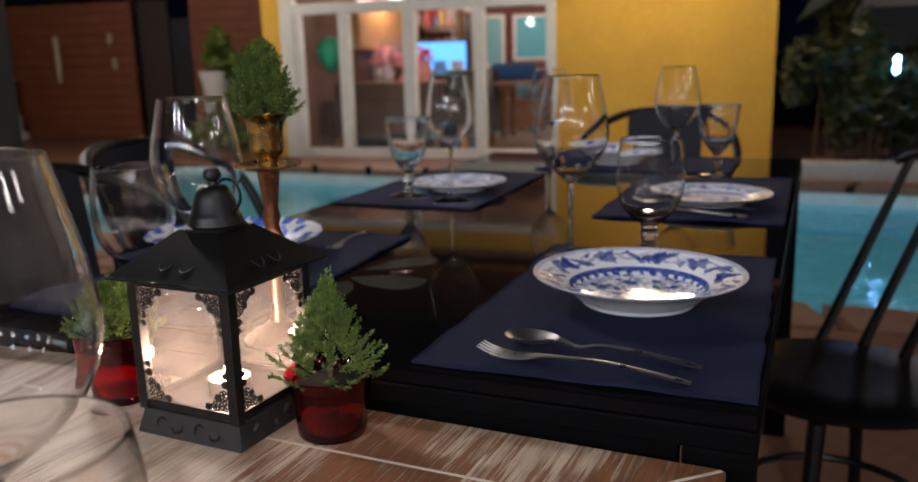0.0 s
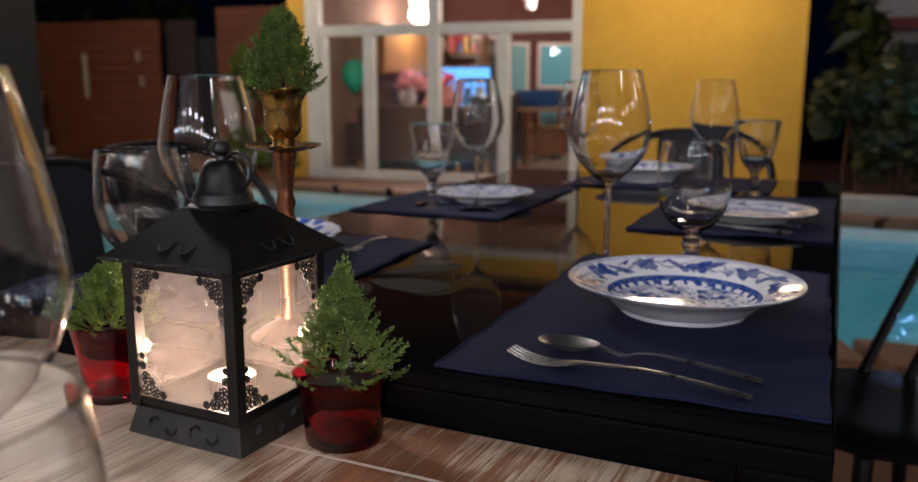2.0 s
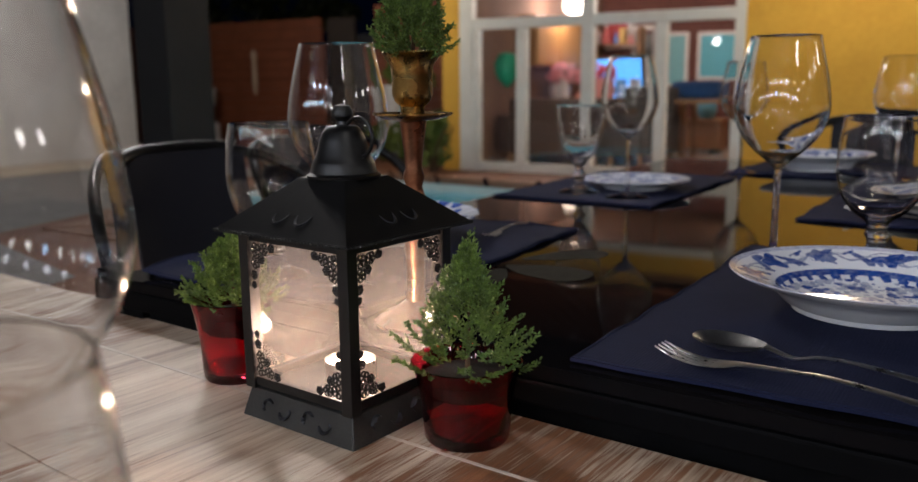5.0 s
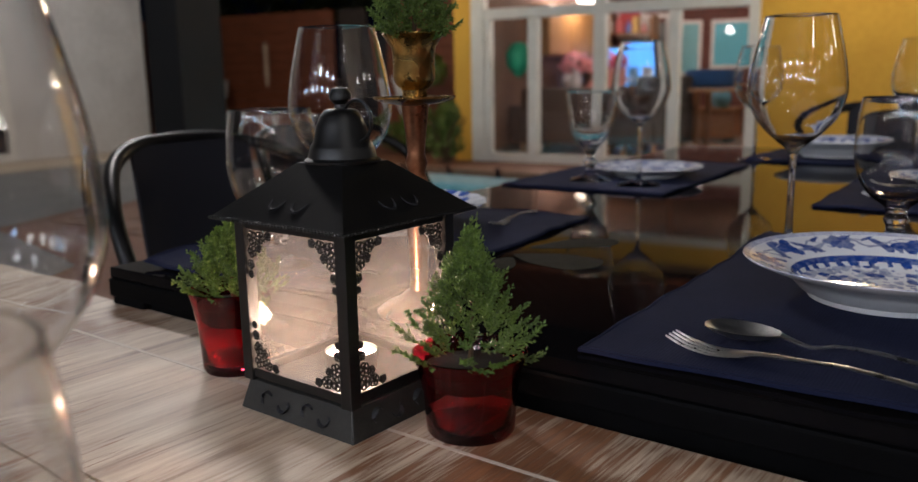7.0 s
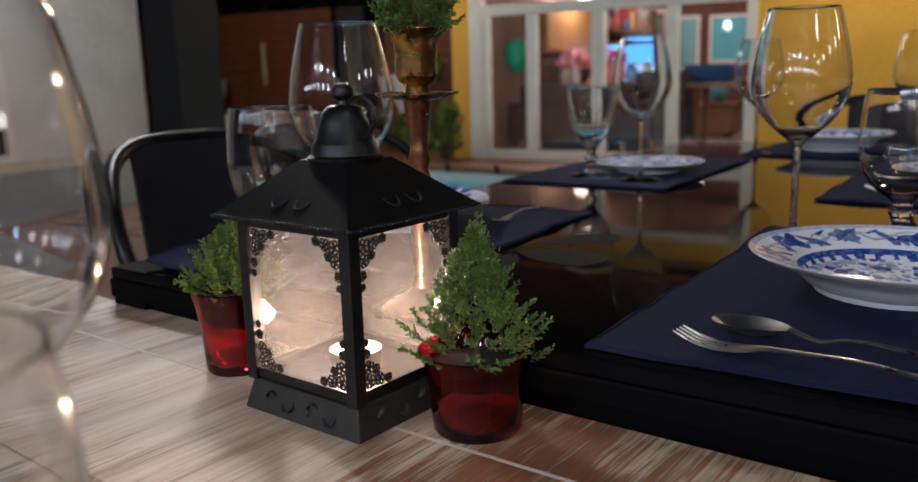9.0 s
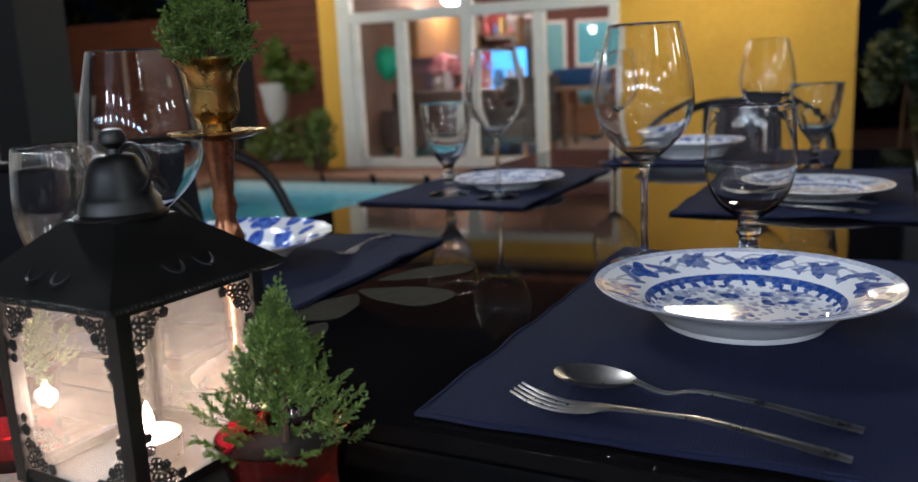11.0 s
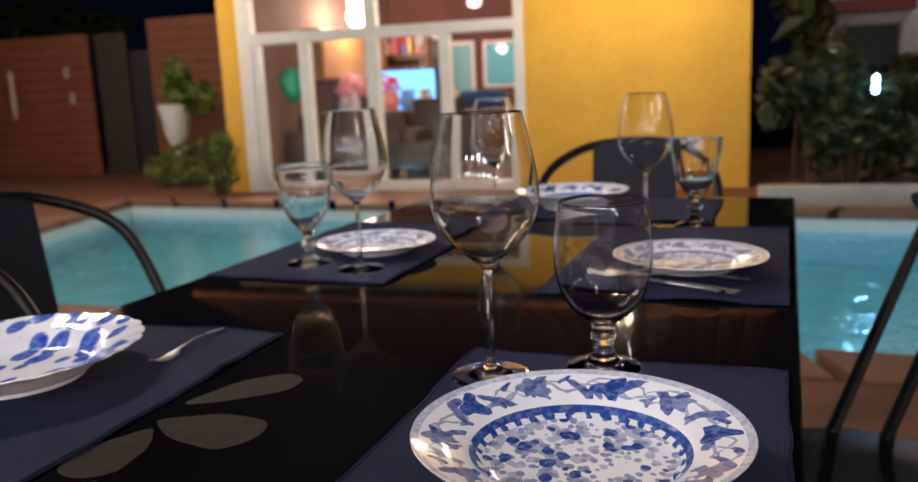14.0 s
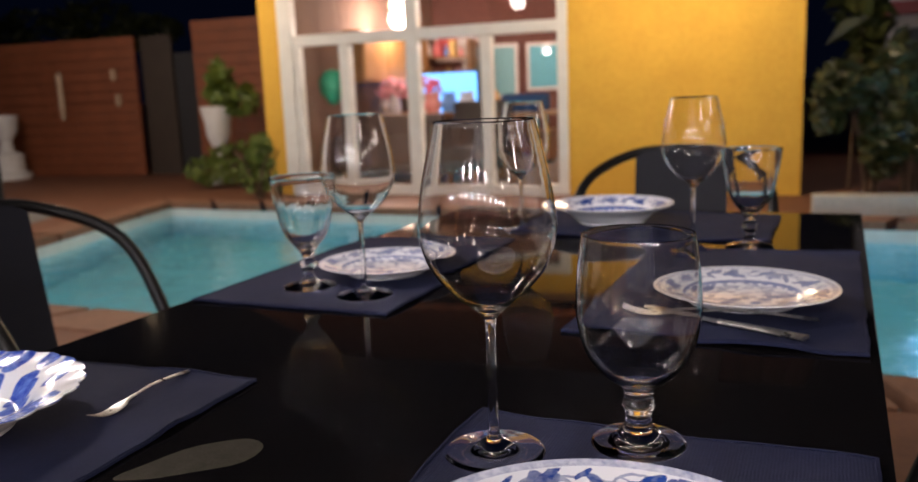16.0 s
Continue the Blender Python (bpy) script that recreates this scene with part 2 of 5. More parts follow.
def leaf_plate():
    """White porcelain with large loose blue leaves all over."""
    n = Nodes("blue_leaf_porcelain")
    v = n.coords((1, 1, 0.2))
    warp = n.noise(v, 25.0)
    vor = n.add("ShaderNodeTexVoronoi", feature="F1")
    mp = n.add("ShaderNodeMapping")
    n.put(mp.inputs[0], v)
    mp.inputs[2].default_value, mp.inputs[3].default_value = (0, 0, 0.6), (1.0, 0.55, 1.0)
    n.put(vor.inputs["Vector"], mp.outputs[0])
    vor.inputs["Scale"].default_value = 48.0
    f = n.math("ADD", vor.outputs[0], n.math("MULTIPLY", n.math("SUBTRACT", warp, 0.5), 0.35))
    fine = n.noise(v, 140.0)
    blue = n.ramp(fine, ((0.35, (0.02, 0.05, 0.34)), (0.68, (0.13, 0.22, 0.60))))
    n.colour(n.mix(n.ramp(f, ((0.47, (1, 1, 1)), (0.53, (0, 0, 0)))), (0.74, 0.75, 0.78), blue))
    n.set(rough=0.12, spec=0.20)
    return n.m


M_PLATE = willow_plate("blue_flower_porcelain", 0.12, 95.0)
M_PLATE_SMALL = willow_plate("blue_onion_porcelain", 0.106, 60.0, 0.75)
M_LEAF_PLATE = leaf_plate()


# ---- mesh helpers ----
def finish(name, bm, material, parent=None, label="", smooth=True):
    me = bpy.data.meshes.new(name)
    bm.normal_update()
    bm.to_mesh(me)
    bm.free()
    if material is not None:
        me.materials.append(material)
    if smooth:
        for p in me.polygons:
            p.use_smooth = True
        me.set_sharp_from_angle(angle=radians(38))
    ob = new(name, me)
    if parent is not None:
        ob.parent = parent
    if label:
        ob["label"] = label
    return ob


def part(name, bm, material, parent, label="", smooth=True):
    return finish(name, bm, material, parent, label, smooth)


def thing(name, m, label, category, group="", kind=""):
    ob = new(name)
    ob.matrix_world = m
    return tagged(ob, label, category, group, kind)


def add_box(bm, lo, hi, bevel=0.0, m=None):
    c = [(a + b) / 2 for a, b in zip(lo, hi)]
    s = [b - a for a, b in zip(lo, hi)]
    r = bmesh.ops.create_cube(bm, size=1, matrix=(m or Matrix()) @ Matrix.Translation(c) @ Matrix.Diagonal((*s, 1)))
    if bevel:
        edges = list({e for v in r["verts"] for e in v.link_edges})
        bmesh.ops.bevel(bm, geom=edges, offset=bevel, segments=2, affect="EDGES", profile=0.7)
    return bm


def box(lo, hi, bevel=0.0, m=None):
    return add_box(bmesh.new(), lo, hi, bevel, m)


def lathe(profile, steps=48, close=False, fix=True):
    """A turned shape from (radius, height) pairs."""
    bm = bmesh.new()
    rings = []
    for r, z in profile:
        if r < 1e-6:
            rings.append([bm.verts.new((0, 0, z))])
        else:
            rings.append([bm.verts.new((r * math.cos(2 * math.pi * i / steps), r * math.sin(2 * math.pi * i / steps), z)) for i in range(steps)])
    pairs = list(zip(rings, rings[1:]))
    if close:
        pairs.append((rings[-1], rings[0]))
    for a, b in pairs:
        for i in range(steps):
            j = (i + 1) % steps
            if len(a) == 1 and len(b) > 1:
                bm.faces.new((a[0], b[i], b[j]))
            elif len(b) == 1 and len(a) > 1:
                bm.faces.new((a[j], a[i], b[0]))
            elif len(a) > 1 and len(b) > 1:
                bm.faces.new((a[i], b[i], b[j], a[j]))
    if fix:
        bmesh.ops.recalc_face_normals(bm, faces=bm.faces[:])
    return bm


def spline(points, per=6):
    """A smooth run through the given points (Catmull-Rom)."""
    p = [Vector(q) for q in points]
    p = [p[0] * 2 - p[1]] + p + [p[-1] * 2 - p[-2]]
    out = []
    for i in range(1, len(p) - 2):
        for k in range(per):
            t = k / per
            a, b, c, d = p[i - 1], p[i], p[i + 1], p[i + 2]
            out.append(0.5 * (2 * b + (c - a) * t + (2 * a - 5 * b + 4 * c - d) * t * t + (3 * b - a - 3 * c + d) * t ** 3))
    out.append(p[-2])
    return out


def add_tube(bm, points, radius, sides=10, flat=1.0, up=(0, 0, 1)):
    """A round bar along points; radius may be one number or one a point."""
    pts = [Vector(p) for p in points]
    rings = []
    for i, p in enumerate(pts):
        d = (pts[min(i + 1, len(pts) - 1)] - pts[max(i - 1, 0)]).normalized()
        side = d.cross(Vector(up))
        if side.length < 1e-4:
            side = d.cross(Vector((1, 0, 0)))
        side.normalize()
        top = side.cross(d)
        r = radius[i] if isinstance(radius, (list, tuple)) else radius
        rings.append([bm.verts.new(p + side * (r * math.cos(2 * math.pi * k / sides)) + top * (r * flat * math.sin(2 * math.pi * k / sides))) for k in range(sides)])
    for a, b in zip(rings, rings[1:]):
        for k in range(sides):
            bm.faces.new((a[k], a[(k + 1) % sides], b[(k + 1) % sides], b[k]))
    bm.faces.new(rings[0][::-1])
    bm.faces.new(rings[-1])
    return bm


def tube(points, radius, sides=10, flat=1.0, up=(0, 0, 1)):
    return add_tube(bmesh.new(), points, radius, sides, flat, up)


# ---- ground, pool and buildings ----
POOL = [(-4.70, 4.00), (3.6, 3.42), (3.6, 6.72), (-5.42, 7.72)]
WATER_Z = -0.12


def ground_with_hole(name, outer, hole, z, material, label):
    """A sheet round an opening, with thickness at the opening's rim."""
    bm = bmesh.new()
    o = [bm.verts.new((*p, z)) for p in outer]
    h = [bm.verts.new((*p, z)) for p in hole]
    for i in range(4):
        j = (i + 1) % 4
        bm.faces.new((o[i], o[j], h[j], h[i]))
    bmesh.ops.recalc_face_normals(bm, faces=bm.faces[:])
    ob = finish(name, bm, material, None, "", False)
    return tagged(ob, label, "ground", kind="structure")


def grown(quad, d):
    c = Vector((sum(p[0] for p in quad) / 4, sum(p[1] for p in quad) / 4))
    return [(p[0] + math.copysign(d, p[0] - c.x), p[1] + math.copysign(d, p[1] - c.y)) for p in quad]


COPE = grown(POOL, 0.32)
ground_with_hole("ground", [(-600, -600), (600, -600), (600, 600), (-600, 600)], COPE, 0.0, M_TERRA, "terracotta-coloured paving round the pool and terrace")

coping = tagged(new("pool_coping"), "brown stone coping round the swimming pool", "coping", kind="structure")
for i in range(4):
    a, b = Vector(POOL[i]), Vector(POOL[(i + 1) % 4])
    c, d = Vector(COPE[i]), Vector(COPE[(i + 1) % 4])
    steps = max(1, round((b - a).length / 0.6))
    for k in range(steps):
        t0, t1 = k / steps + 0.004, (k + 1) / steps - 0.004
        q = [a.lerp(b, t0), a.lerp(b, t1), c.lerp(d, t1), c.lerp(d, t0)]
        bm = bmesh.new()
        lo = [bm.verts.new((p.x, p.y, -0.05)) for p in q]
        hi = [bm.verts.new((p.x, p.y, 0.012)) for p in q]
        bm.faces.new(hi)
        bm.faces.new(lo[::-1])
        for e in range(4):
            bm.faces.new((lo[e], lo[(e + 1) % 4], hi[(e + 1) % 4], hi[e]))
        bmesh.ops.recalc_face_normals(bm, faces=bm.faces[:])
        part("coping_stone", bm, M_COPING_BROWN, coping, smooth=False)

M_POOL = simple("pool_liner", (0.09, 0.42, 0.52), (0.15, 0.50, 0.60), 0.5, scale=3)
bm = bmesh.new()
lo = [bm.verts.new((*p, -1.35)) for p in POOL]
hi = [bm.verts.new((*p, -0.05)) for p in POOL]
bm.faces.new(lo)
for e in range(4):
    bm.faces.new((lo[e], hi[e], hi[(e + 1) % 4], lo[(e + 1) % 4]))
tagged(finish("pool_basin", bm, M_POOL, None, "", False), "pale blue lined swimming pool basin", "pool", kind="structure")


# Pale band added for the light on the pool wall above the water.
M_BAND = simple("lit_pool_wall_band", (0.50, 0.56, 0.54), (0.64, 0.68, 0.64), 0.4, scale=8)
for e, label in ((1, "east"), (2, "north"), (3, "west")):
    a, b = Vector(POOL[e]), Vector(POOL[(e + 1) % 4])
    bm = bmesh.new()
    add_box(bm, (0, 0.001, -0.24), ((b - a).length, 0.006, -0.052), 0, Matrix.Translation((a.x, a.y, 0)) @ Matrix.Rotation(math.atan2((b - a).y, (b - a).x), 4, "Z"))
    tagged(finish("pool_rim_" + label, bm, M_BAND, None, "", False), "pale band for the lit pool wall above water", "pool rim", kind="structure")

# Grey also carries the shade on this paving, cream the lamplight by the wall.
deck = bmesh.new()
deck.faces.new([deck.verts.new((x, y, 0.006)) for x, y in ((-8.55, -2.9), (-3.3, -2.9), (-3.3, 2.7), (-5.1, 3.3), (-6.1, 7.2), (-8.55, 7.9))])
tagged(finish("pavement_grey", deck, M_GREY_DECK, None, "", False), "grey paving, coloured as shaded, between pool and white wing", "paving", kind="structure")
tagged(finish("pavement_pale", box((-9.6, -2.9, 0.0), (-8.56, 8.3, 0.02), 0.004), simple("lamplit_cream_paving", (0.46, 0.38, 0.28), (0.60, 0.52, 0.40), 0.7, scale=5, bump=0.3, distance=0.003), None, "", False), "cream paved strip, coloured as lamplit, along the white wing", "paving", kind="structure")


def water_material():
    n = Nodes("pool_water")
    n.colour((0.80, 0.97, 1.0)).set(rough=0.015, trans=1.0, ior=1.33)
    v = n.coords((1, 0.8, 1))
    n.bump(n.math("ADD", n.noise(v, 5.0, 2.0), n.math("MULTIPLY", n.noise(v, 17.0, 1.0), 0.25)), 0.35, 0.05)
    return n.m


bm = bmesh.new()
bm.faces.new([bm.verts.new((*p, WATER_Z)) for p in grown(POOL, 0.02)])
water = tagged(finish("water", bm, water_material(), None, "", False), "lit turquoise pool water, slightly rippled at night", "water", kind="structure")
water.visible_shadow = False

# wall of the yellow house, with the glazed front
HY = 8.5
WX0, WX1, WZ = -4.42, -1.39, 2.30
TOP = 2.5


def wall_piece(name, boxes, material, label):
    bm = bmesh.new()
    for lo, hi in boxes:
        add_box(bm, lo, hi)
    return tagged(finish(name, bm, material, None, "", False), label, "wall", kind="structure")


wall_piece("wall_north", [((-4.68, HY, 0), (WX0, HY + 0.25, TOP)), ((WX1, HY, 0), (0.685, HY + 0.25, TOP)), ((WX0, HY, WZ), (WX1, HY + 0.25, TOP))], M_YELLOW, "yellow rendered house wall with a glazed front")
wall_piece("wall_side", [((0.435, HY + 0.25, 0), (0.685, 14, TOP)), ((-4.68, HY + 0.25, 0), (-4.43, 14, TOP))], M_YELLOW, "yellow rendered side wall of the house")
wall_piece("wall_room_back", [((-4.43, 13.0, 0), (0.435, 13.2, 2.5))], simple("red_brown_room_wall", (0.10, 0.036, 0.026), (0.16, 0.062, 0.046), 0.8, scale=2), "red-brown back wall of the lit room")
wall_piece("wall_room_lining", [((-4.428, HY + 0.26, 0), (-4.40, 13.0, TOP)), ((0.40, HY + 0.26, 0), (0.434, 13.0, TOP))], simple("pinkish_plaster", (0.17, 0.10, 0.07), (0.25, 0.15, 0.11), 0.85, scale=3), "pale pinkish plaster inside the room")
wall_piece("ceiling", [((-4.68, HY, TOP + 0.004), (0.685, 14, TOP + 0.08))], simple("brown_stained_ceiling", (0.16, 0.085, 0.045), (0.25, 0.14, 0.08), 0.7, scale=5), "brown boarded ceiling of the lit room")
roof = thing("roof", Matrix(), "terracotta tiled roof of the yellow house", "roof", kind="structure")
M_TILE = simple("roof_tile_clay", (0.30, 0.085, 0.032), (0.42, 0.13, 0.055), 0.8, scale=6, bump=0.3, distance=0.004)
for k in range(26):
    x = -4.95 + k * 0.23
    bm = bmesh.new()
    add_tube(bm, [(x, HY - 0.35, TOP + 0.10), (x, HY + 2.2, TOP + 1.55)], 0.135, 10, 0.22)
    part("tile_row", bm, M_TILE, roof)
wall_piece("floor_room", [((-4.43, HY + 0.05, 0.005), (0.435, 13.0, 0.03))], simple("room_floor_tile", (0.22, 0.14, 0.09), (0.32, 0.22, 0.15), 0.4, scale=4), "tiled floor of the lit room")

window = thing("window_1", Matrix(), "white-framed glazed front with transom lights", "window", kind="structure")
POSTS = [WX0, -3.70, -2.95, -2.18, WX1]


def bar(lo, hi):
    part("window_frame", box(lo, hi, 0.008), M_WHITE_FRAME, window, smooth=False)


for x, w in zip(POSTS, (0.16, 0.11, 0.13, 0.11, 0.10)):
    c = x + 0.05 if x == WX0 else x - 0.04 if x == WX1 else x
    bar((c - w / 2, HY - 0.02, 0.0), (c + w / 2, HY + 0.10, 1.545 if x in (-3.70, -2.18) else WZ))
bar((WX0 + 0.02, HY - 0.012, 1.55), (WX1 - 0.02, HY + 0.09, 1.66))
bar((WX0 + 0.02, HY - 0.012, WZ - 0.08), (WX1 - 0.02, HY + 0.09, WZ))
bar((WX0 + 0.02, HY - 0.012, 0.0), (WX1 - 0.02, HY + 0.09, 0.10))
bar((WX0 + 0.13, HY - 0.008, 0.10), (WX0 + 0.21, HY + 0.08, 1.545))
for a, b in zip(POSTS, POSTS[1:]):
    for z0, z1 in ((0.10, 1.55), (1.66, WZ - 0.08)):
        pane = part("pane", box((a + 0.03, HY + 0.035, z0), (b - 0.03, HY + 0.041, z1)), M_GLASS, window, "clear window pane", False)
        pane.visible_shadow = False


def coloured(name, c, rough=0.5):
    return simple(name, tuple(x * 0.85 for x in c), c, rough, scale=12)


# what stands in the lit room
tv = thing("television", Matrix.Translation((-3.66, 11.6, 0.48)), "flat television with a bright pale blue screen", "television")
part("screen", box((-0.40, -0.02, 0.22), (0.40, 0.0, 0.80), 0.01), emitter("screen_glow", (0.12, 0.44, 1.0), 1.9), tv, "glowing pale blue screen", False)
part("casing", box((-0.43, 0.002, 0.19), (0.43, 0.06, 0.83), 0.01), M_DARK, tv, smooth=False)
part("foot", box((-0.2, -0.1, 0.0), (0.2, 0.12, 0.19), 0.01), M_DARK, tv, smooth=False)
side = thing("sideboard", Matrix.Translation((-3.4, 11.65, 0.03)), "long wooden sideboard under the television", "sideboard")
M_TIMBER = simple("warm_timber", (0.22, 0.11, 0.04), (0.36, 0.19, 0.08), 0.45, scale=12)
part("body", box((-1.2, -0.25, 0.06), (1.2, 0.25, 0.41), 0.01), M_TIMBER, side, smooth=False)
part("top", box((-1.23, -0.28, 0.412), (1.23, 0.28, 0.45), 0.006), M_TIMBER, side, smooth=False)
for x in (-1.1, 1.1):
    part("leg", box((x - 0.03, -0.2, 0), (x + 0.03, 0.2, 0.06)), M_DARK, side, smooth=False)


def picture(x, z, w, h, c, label):
    ob = thing("picture", Matrix.Translation((x, 12.99, z)), label, "picture", "pictures on the back wall")
    part("frame", box((-w / 2, -0.03, -h / 2), (w / 2, 0.0, h / 2), 0.006), M_WHITE_FRAME, ob, smooth=False)
    part("print", box((-w / 2 + 0.05, -0.036, -h / 2 + 0.05), (w / 2 - 0.05, -0.031, h / 2 - 0.05)), coloured("print_colour", c), ob, smooth=False)


picture(-3.26, 1.30, 0.44, 0.80, (0.20, 0.50, 0.55), "pale turquoise print in a white frame")
picture(-2.62, 1.34, 0.58, 0.70, (0.12, 0.50, 0.62), "bright turquoise print in a white frame")
picture(-4.14, 1.70, 0.42, 0.46, (0.42, 0.03, 0.03), "deep red print in a white frame")
picture(-1.7, 1.45, 0.5, 0.6, (0.55, 0.35, 0.10), "ochre print in a white frame")


def turned(name, x, y, z, profile, c, label, category):
    ob = finish(name, lathe(profile, 20), coloured(name + "_colour", c))
    ob.location = (x, y, z)
    return tagged(ob, label, category)


VASE = [(0, 0), (0.10, 0), (0.17, 0.14), (0.15, 0.3), (0.06, 0.4), (0.08, 0.46), (0.0, 0.45)]
turned("balloon", -4.16, 9.1, 0.92, [(0, 0), (0.05, 0.03), (0.14, 0.15), (0.15, 0.28), (0.09, 0.38), (0, 0.41)], (0.01, 0.30, 0.16), "green balloon hung in the lit room", "balloon")
turned("vase", -4.35 + 0.2, 11.6, 0.48, VASE, (0.70, 0.28, 0.22), "round coral vase on the sideboard", "vase")
turned("vase", -4.40, 11.5, 0.48, [(r * 0.7, z * 0.8) for r, z in VASE], (0.75, 0.72, 0.66), "small cream vase on the sideboard", "vase")
turned("vase", -2.42, 11.6, 0.48, [(r * 0.8, z * 0.7) for r, z in VASE], (0.10, 0.28, 0.36), "dark teal vase on the sideboard", "vase")


def armchair(x, y, c, turn, label):
    ob = thing("armchair", pose(x, y, 0.03, 0, 0, turn), label, "armchair")
    mat = coloured("armchair_cloth", c, 0.8)
    part("seat", box((-0.32, -0.32, 0.16), (0.32, 0.32, 0.42), 0.04), mat, ob)
    part("backrest", box((-0.34, 0.33, 0.16), (0.34, 0.46, 0.88), 0.04), mat, ob)
    for s in (-1, 1):
        part("armrest", box((s * 0.38 - 0.055, -0.3, 0.16), (s * 0.38 + 0.055, 0.32, 0.58), 0.03), mat, ob)
        for v in (-0.26, 0.38):
            part("leg", box((s * 0.3 - 0.02, v - 0.02, 0), (s * 0.3 + 0.02, v + 0.02, 0.16)), M_TIMBER, ob, smooth=False)


inner = thing("inner_door", Matrix.Translation((-3.72, 12.99, 0.03)), "white inner door frame with a grey door leaf", "door")
part("leaf", box((-0.13, -0.02, 0.0), (0.13, 0.0, 1.66)), coloured("grey_door_paint", (0.16, 0.17, 0.16)), inner, smooth=False)
for x in (-0.165, 0.165):
    part("jamb", box((x - 0.03, -0.04, 0.0), (x + 0.03, 0.0, 1.72), 0.004), M_WHITE_FRAME, inner, smooth=False)
part("lintel", box((-0.195, -0.042, 1.722), (0.195, 0.0, 1.79), 0.004), M_WHITE_FRAME, inner, smooth=False)
cabinet = thing("wall_cabinet", Matrix.Translation((-4.395, 11.0, 1.18)), "tall honey-coloured wooden wall cabinet", "cabinet")
part("body", box((0.0, -1.1, 0.0), (0.24, 1.1, 0.62), 0.006), M_TIMBER, cabinet, smooth=False)
for k in range(3):
    part("door", box((0.242, -1.08 + k * 0.73, 0.02), (0.262, -0.38 + k * 0.73, 0.60), 0.005), coloured("honey_door", (0.46, 0.24, 0.08)), cabinet, smooth=False)
cushion = finish("cushion", box((-0.28, -0.1, 0.0), (0.28, 0.1, 0.2), 0.07), coloured("deep_blue_cushion_cloth", (0.015, 0.07, 0.20), 0.8))
cushion.location = (-2.18, 10.0, 0.774)
tagged(cushion, "deep blue cushion on the wooden table", "cushion")
armchair(-2.75, 9.4, (0.06, 0.05, 0.045), -15, "dark upholstered armchair behind the glass")


def room_table(x, y):
    ob = thing("wooden_table", Matrix.Translation((x, y, 0.03)), "warm wooden table in the lit room", "table")
    part("tabletop", box((-0.5, -0.35, 0.70), (0.5, 0.35, 0.74), 0.008), M_TIMBER, ob, smooth=False)
    for a in (-0.44, 0.44):
        for b in (-0.29, 0.29):
            part("leg", box((a - 0.03, b - 0.03, 0), (a + 0.03, b + 0.03, 0.70)), M_TIMBER, ob, smooth=False)


room_table(-1.95, 10.0)


def globe_lamp(x, y, z, r, power, label):
    ob = thing("pendant_lamp", Matrix.Translation((x, y, z)), label, "lamp", "pendant lamps in the room")
    part("shade", lathe([(0, -r), (r * 0.7, -r * 0.7), (r, 0), (r * 0.7, r * 0.7), (0, r)], 20), emitter("warm_globe", (1.0, 0.74, 0.52), 9.0), ob, "glowing warm white globe")
    part("cord", tube([(0, 0, r), (0, 0, 2.5 - z)], 0.006, 6), M_DARK, ob)
    lamp("globe_light", (x, y, z - r - 0.06), power, (1.0, 0.80, 0.64), 0.12)


globe_lamp(-3.95, 10.6, 2.12, 0.11, 55, "round warm pendant lamp in the lit room")
globe_lamp(-4.22, 11.7, 2.14, 0.08, 22, "small round warm pendant lamp in the room")
globe_lamp(-1.6, 11.3, 2.28, 0.12, 60, "round warm pendant lamp over the table")

def shelf_unit(x, y, w, seed):
    """An open shelf full of small coloured things, each one loose."""
    ob = thing("shelf", Matrix.Translation((x, y, 0.03)), "open wooden shelf crowded with small things", "shelf")
    for z in (0.35, 0.75, 1.12, 1.48):
        part("board", box((-w / 2, -0.15, z), (w / 2, 0.15, z + 0.025)), M_TIMBER, ob, smooth=False)
    for s in (-1, 1):
        part("side_panel", box((s * w / 2 - 0.015, -0.16, 0), (s * w / 2 + 0.015, 0.16, 1.75)), M_TIMBER, ob, smooth=False)
    rnd = random.Random(seed)
    tones = ((0.70, 0.62, 0.55), (0.62, 0.16, 0.15), (0.12, 0.24, 0.60), (0.75, 0.35, 0.33), (0.10, 0.30, 0.24), (0.65, 0.45, 0.12), (0.72, 0.74, 0.78), (0.30, 0.12, 0.08))
    for z in (0.375, 0.775, 1.145, 1.505):
        u = -w / 2 + 0.07
        while u < w / 2 - 0.07:
            r, h = rnd.uniform(0.03, 0.065), rnd.uniform(0.10, 0.27)
            c = rnd.choice(tones)
            if rnd.random() < 0.5:
                turned("bottle", x + u, y + rnd.uniform(-0.06, 0.04), z + 0.031, [(0, 0), (r, 0), (r, h * 0.6), (r * 0.4, h * 0.75), (r * 0.4, h), (0, h)], c, "small coloured bottle on the shelf", "bottle")
            else:
                bx = finish("box", box((-r, -0.08, 0), (r, 0.08, h), 0.006), coloured("box_colour", c), None, "", False)
                bx.location = (x + u, y, z + 0.031)
                tagged(bx, "small coloured box on the shelf", "box")
            u += 2 * r + rnd.uniform(0.02, 0.10)


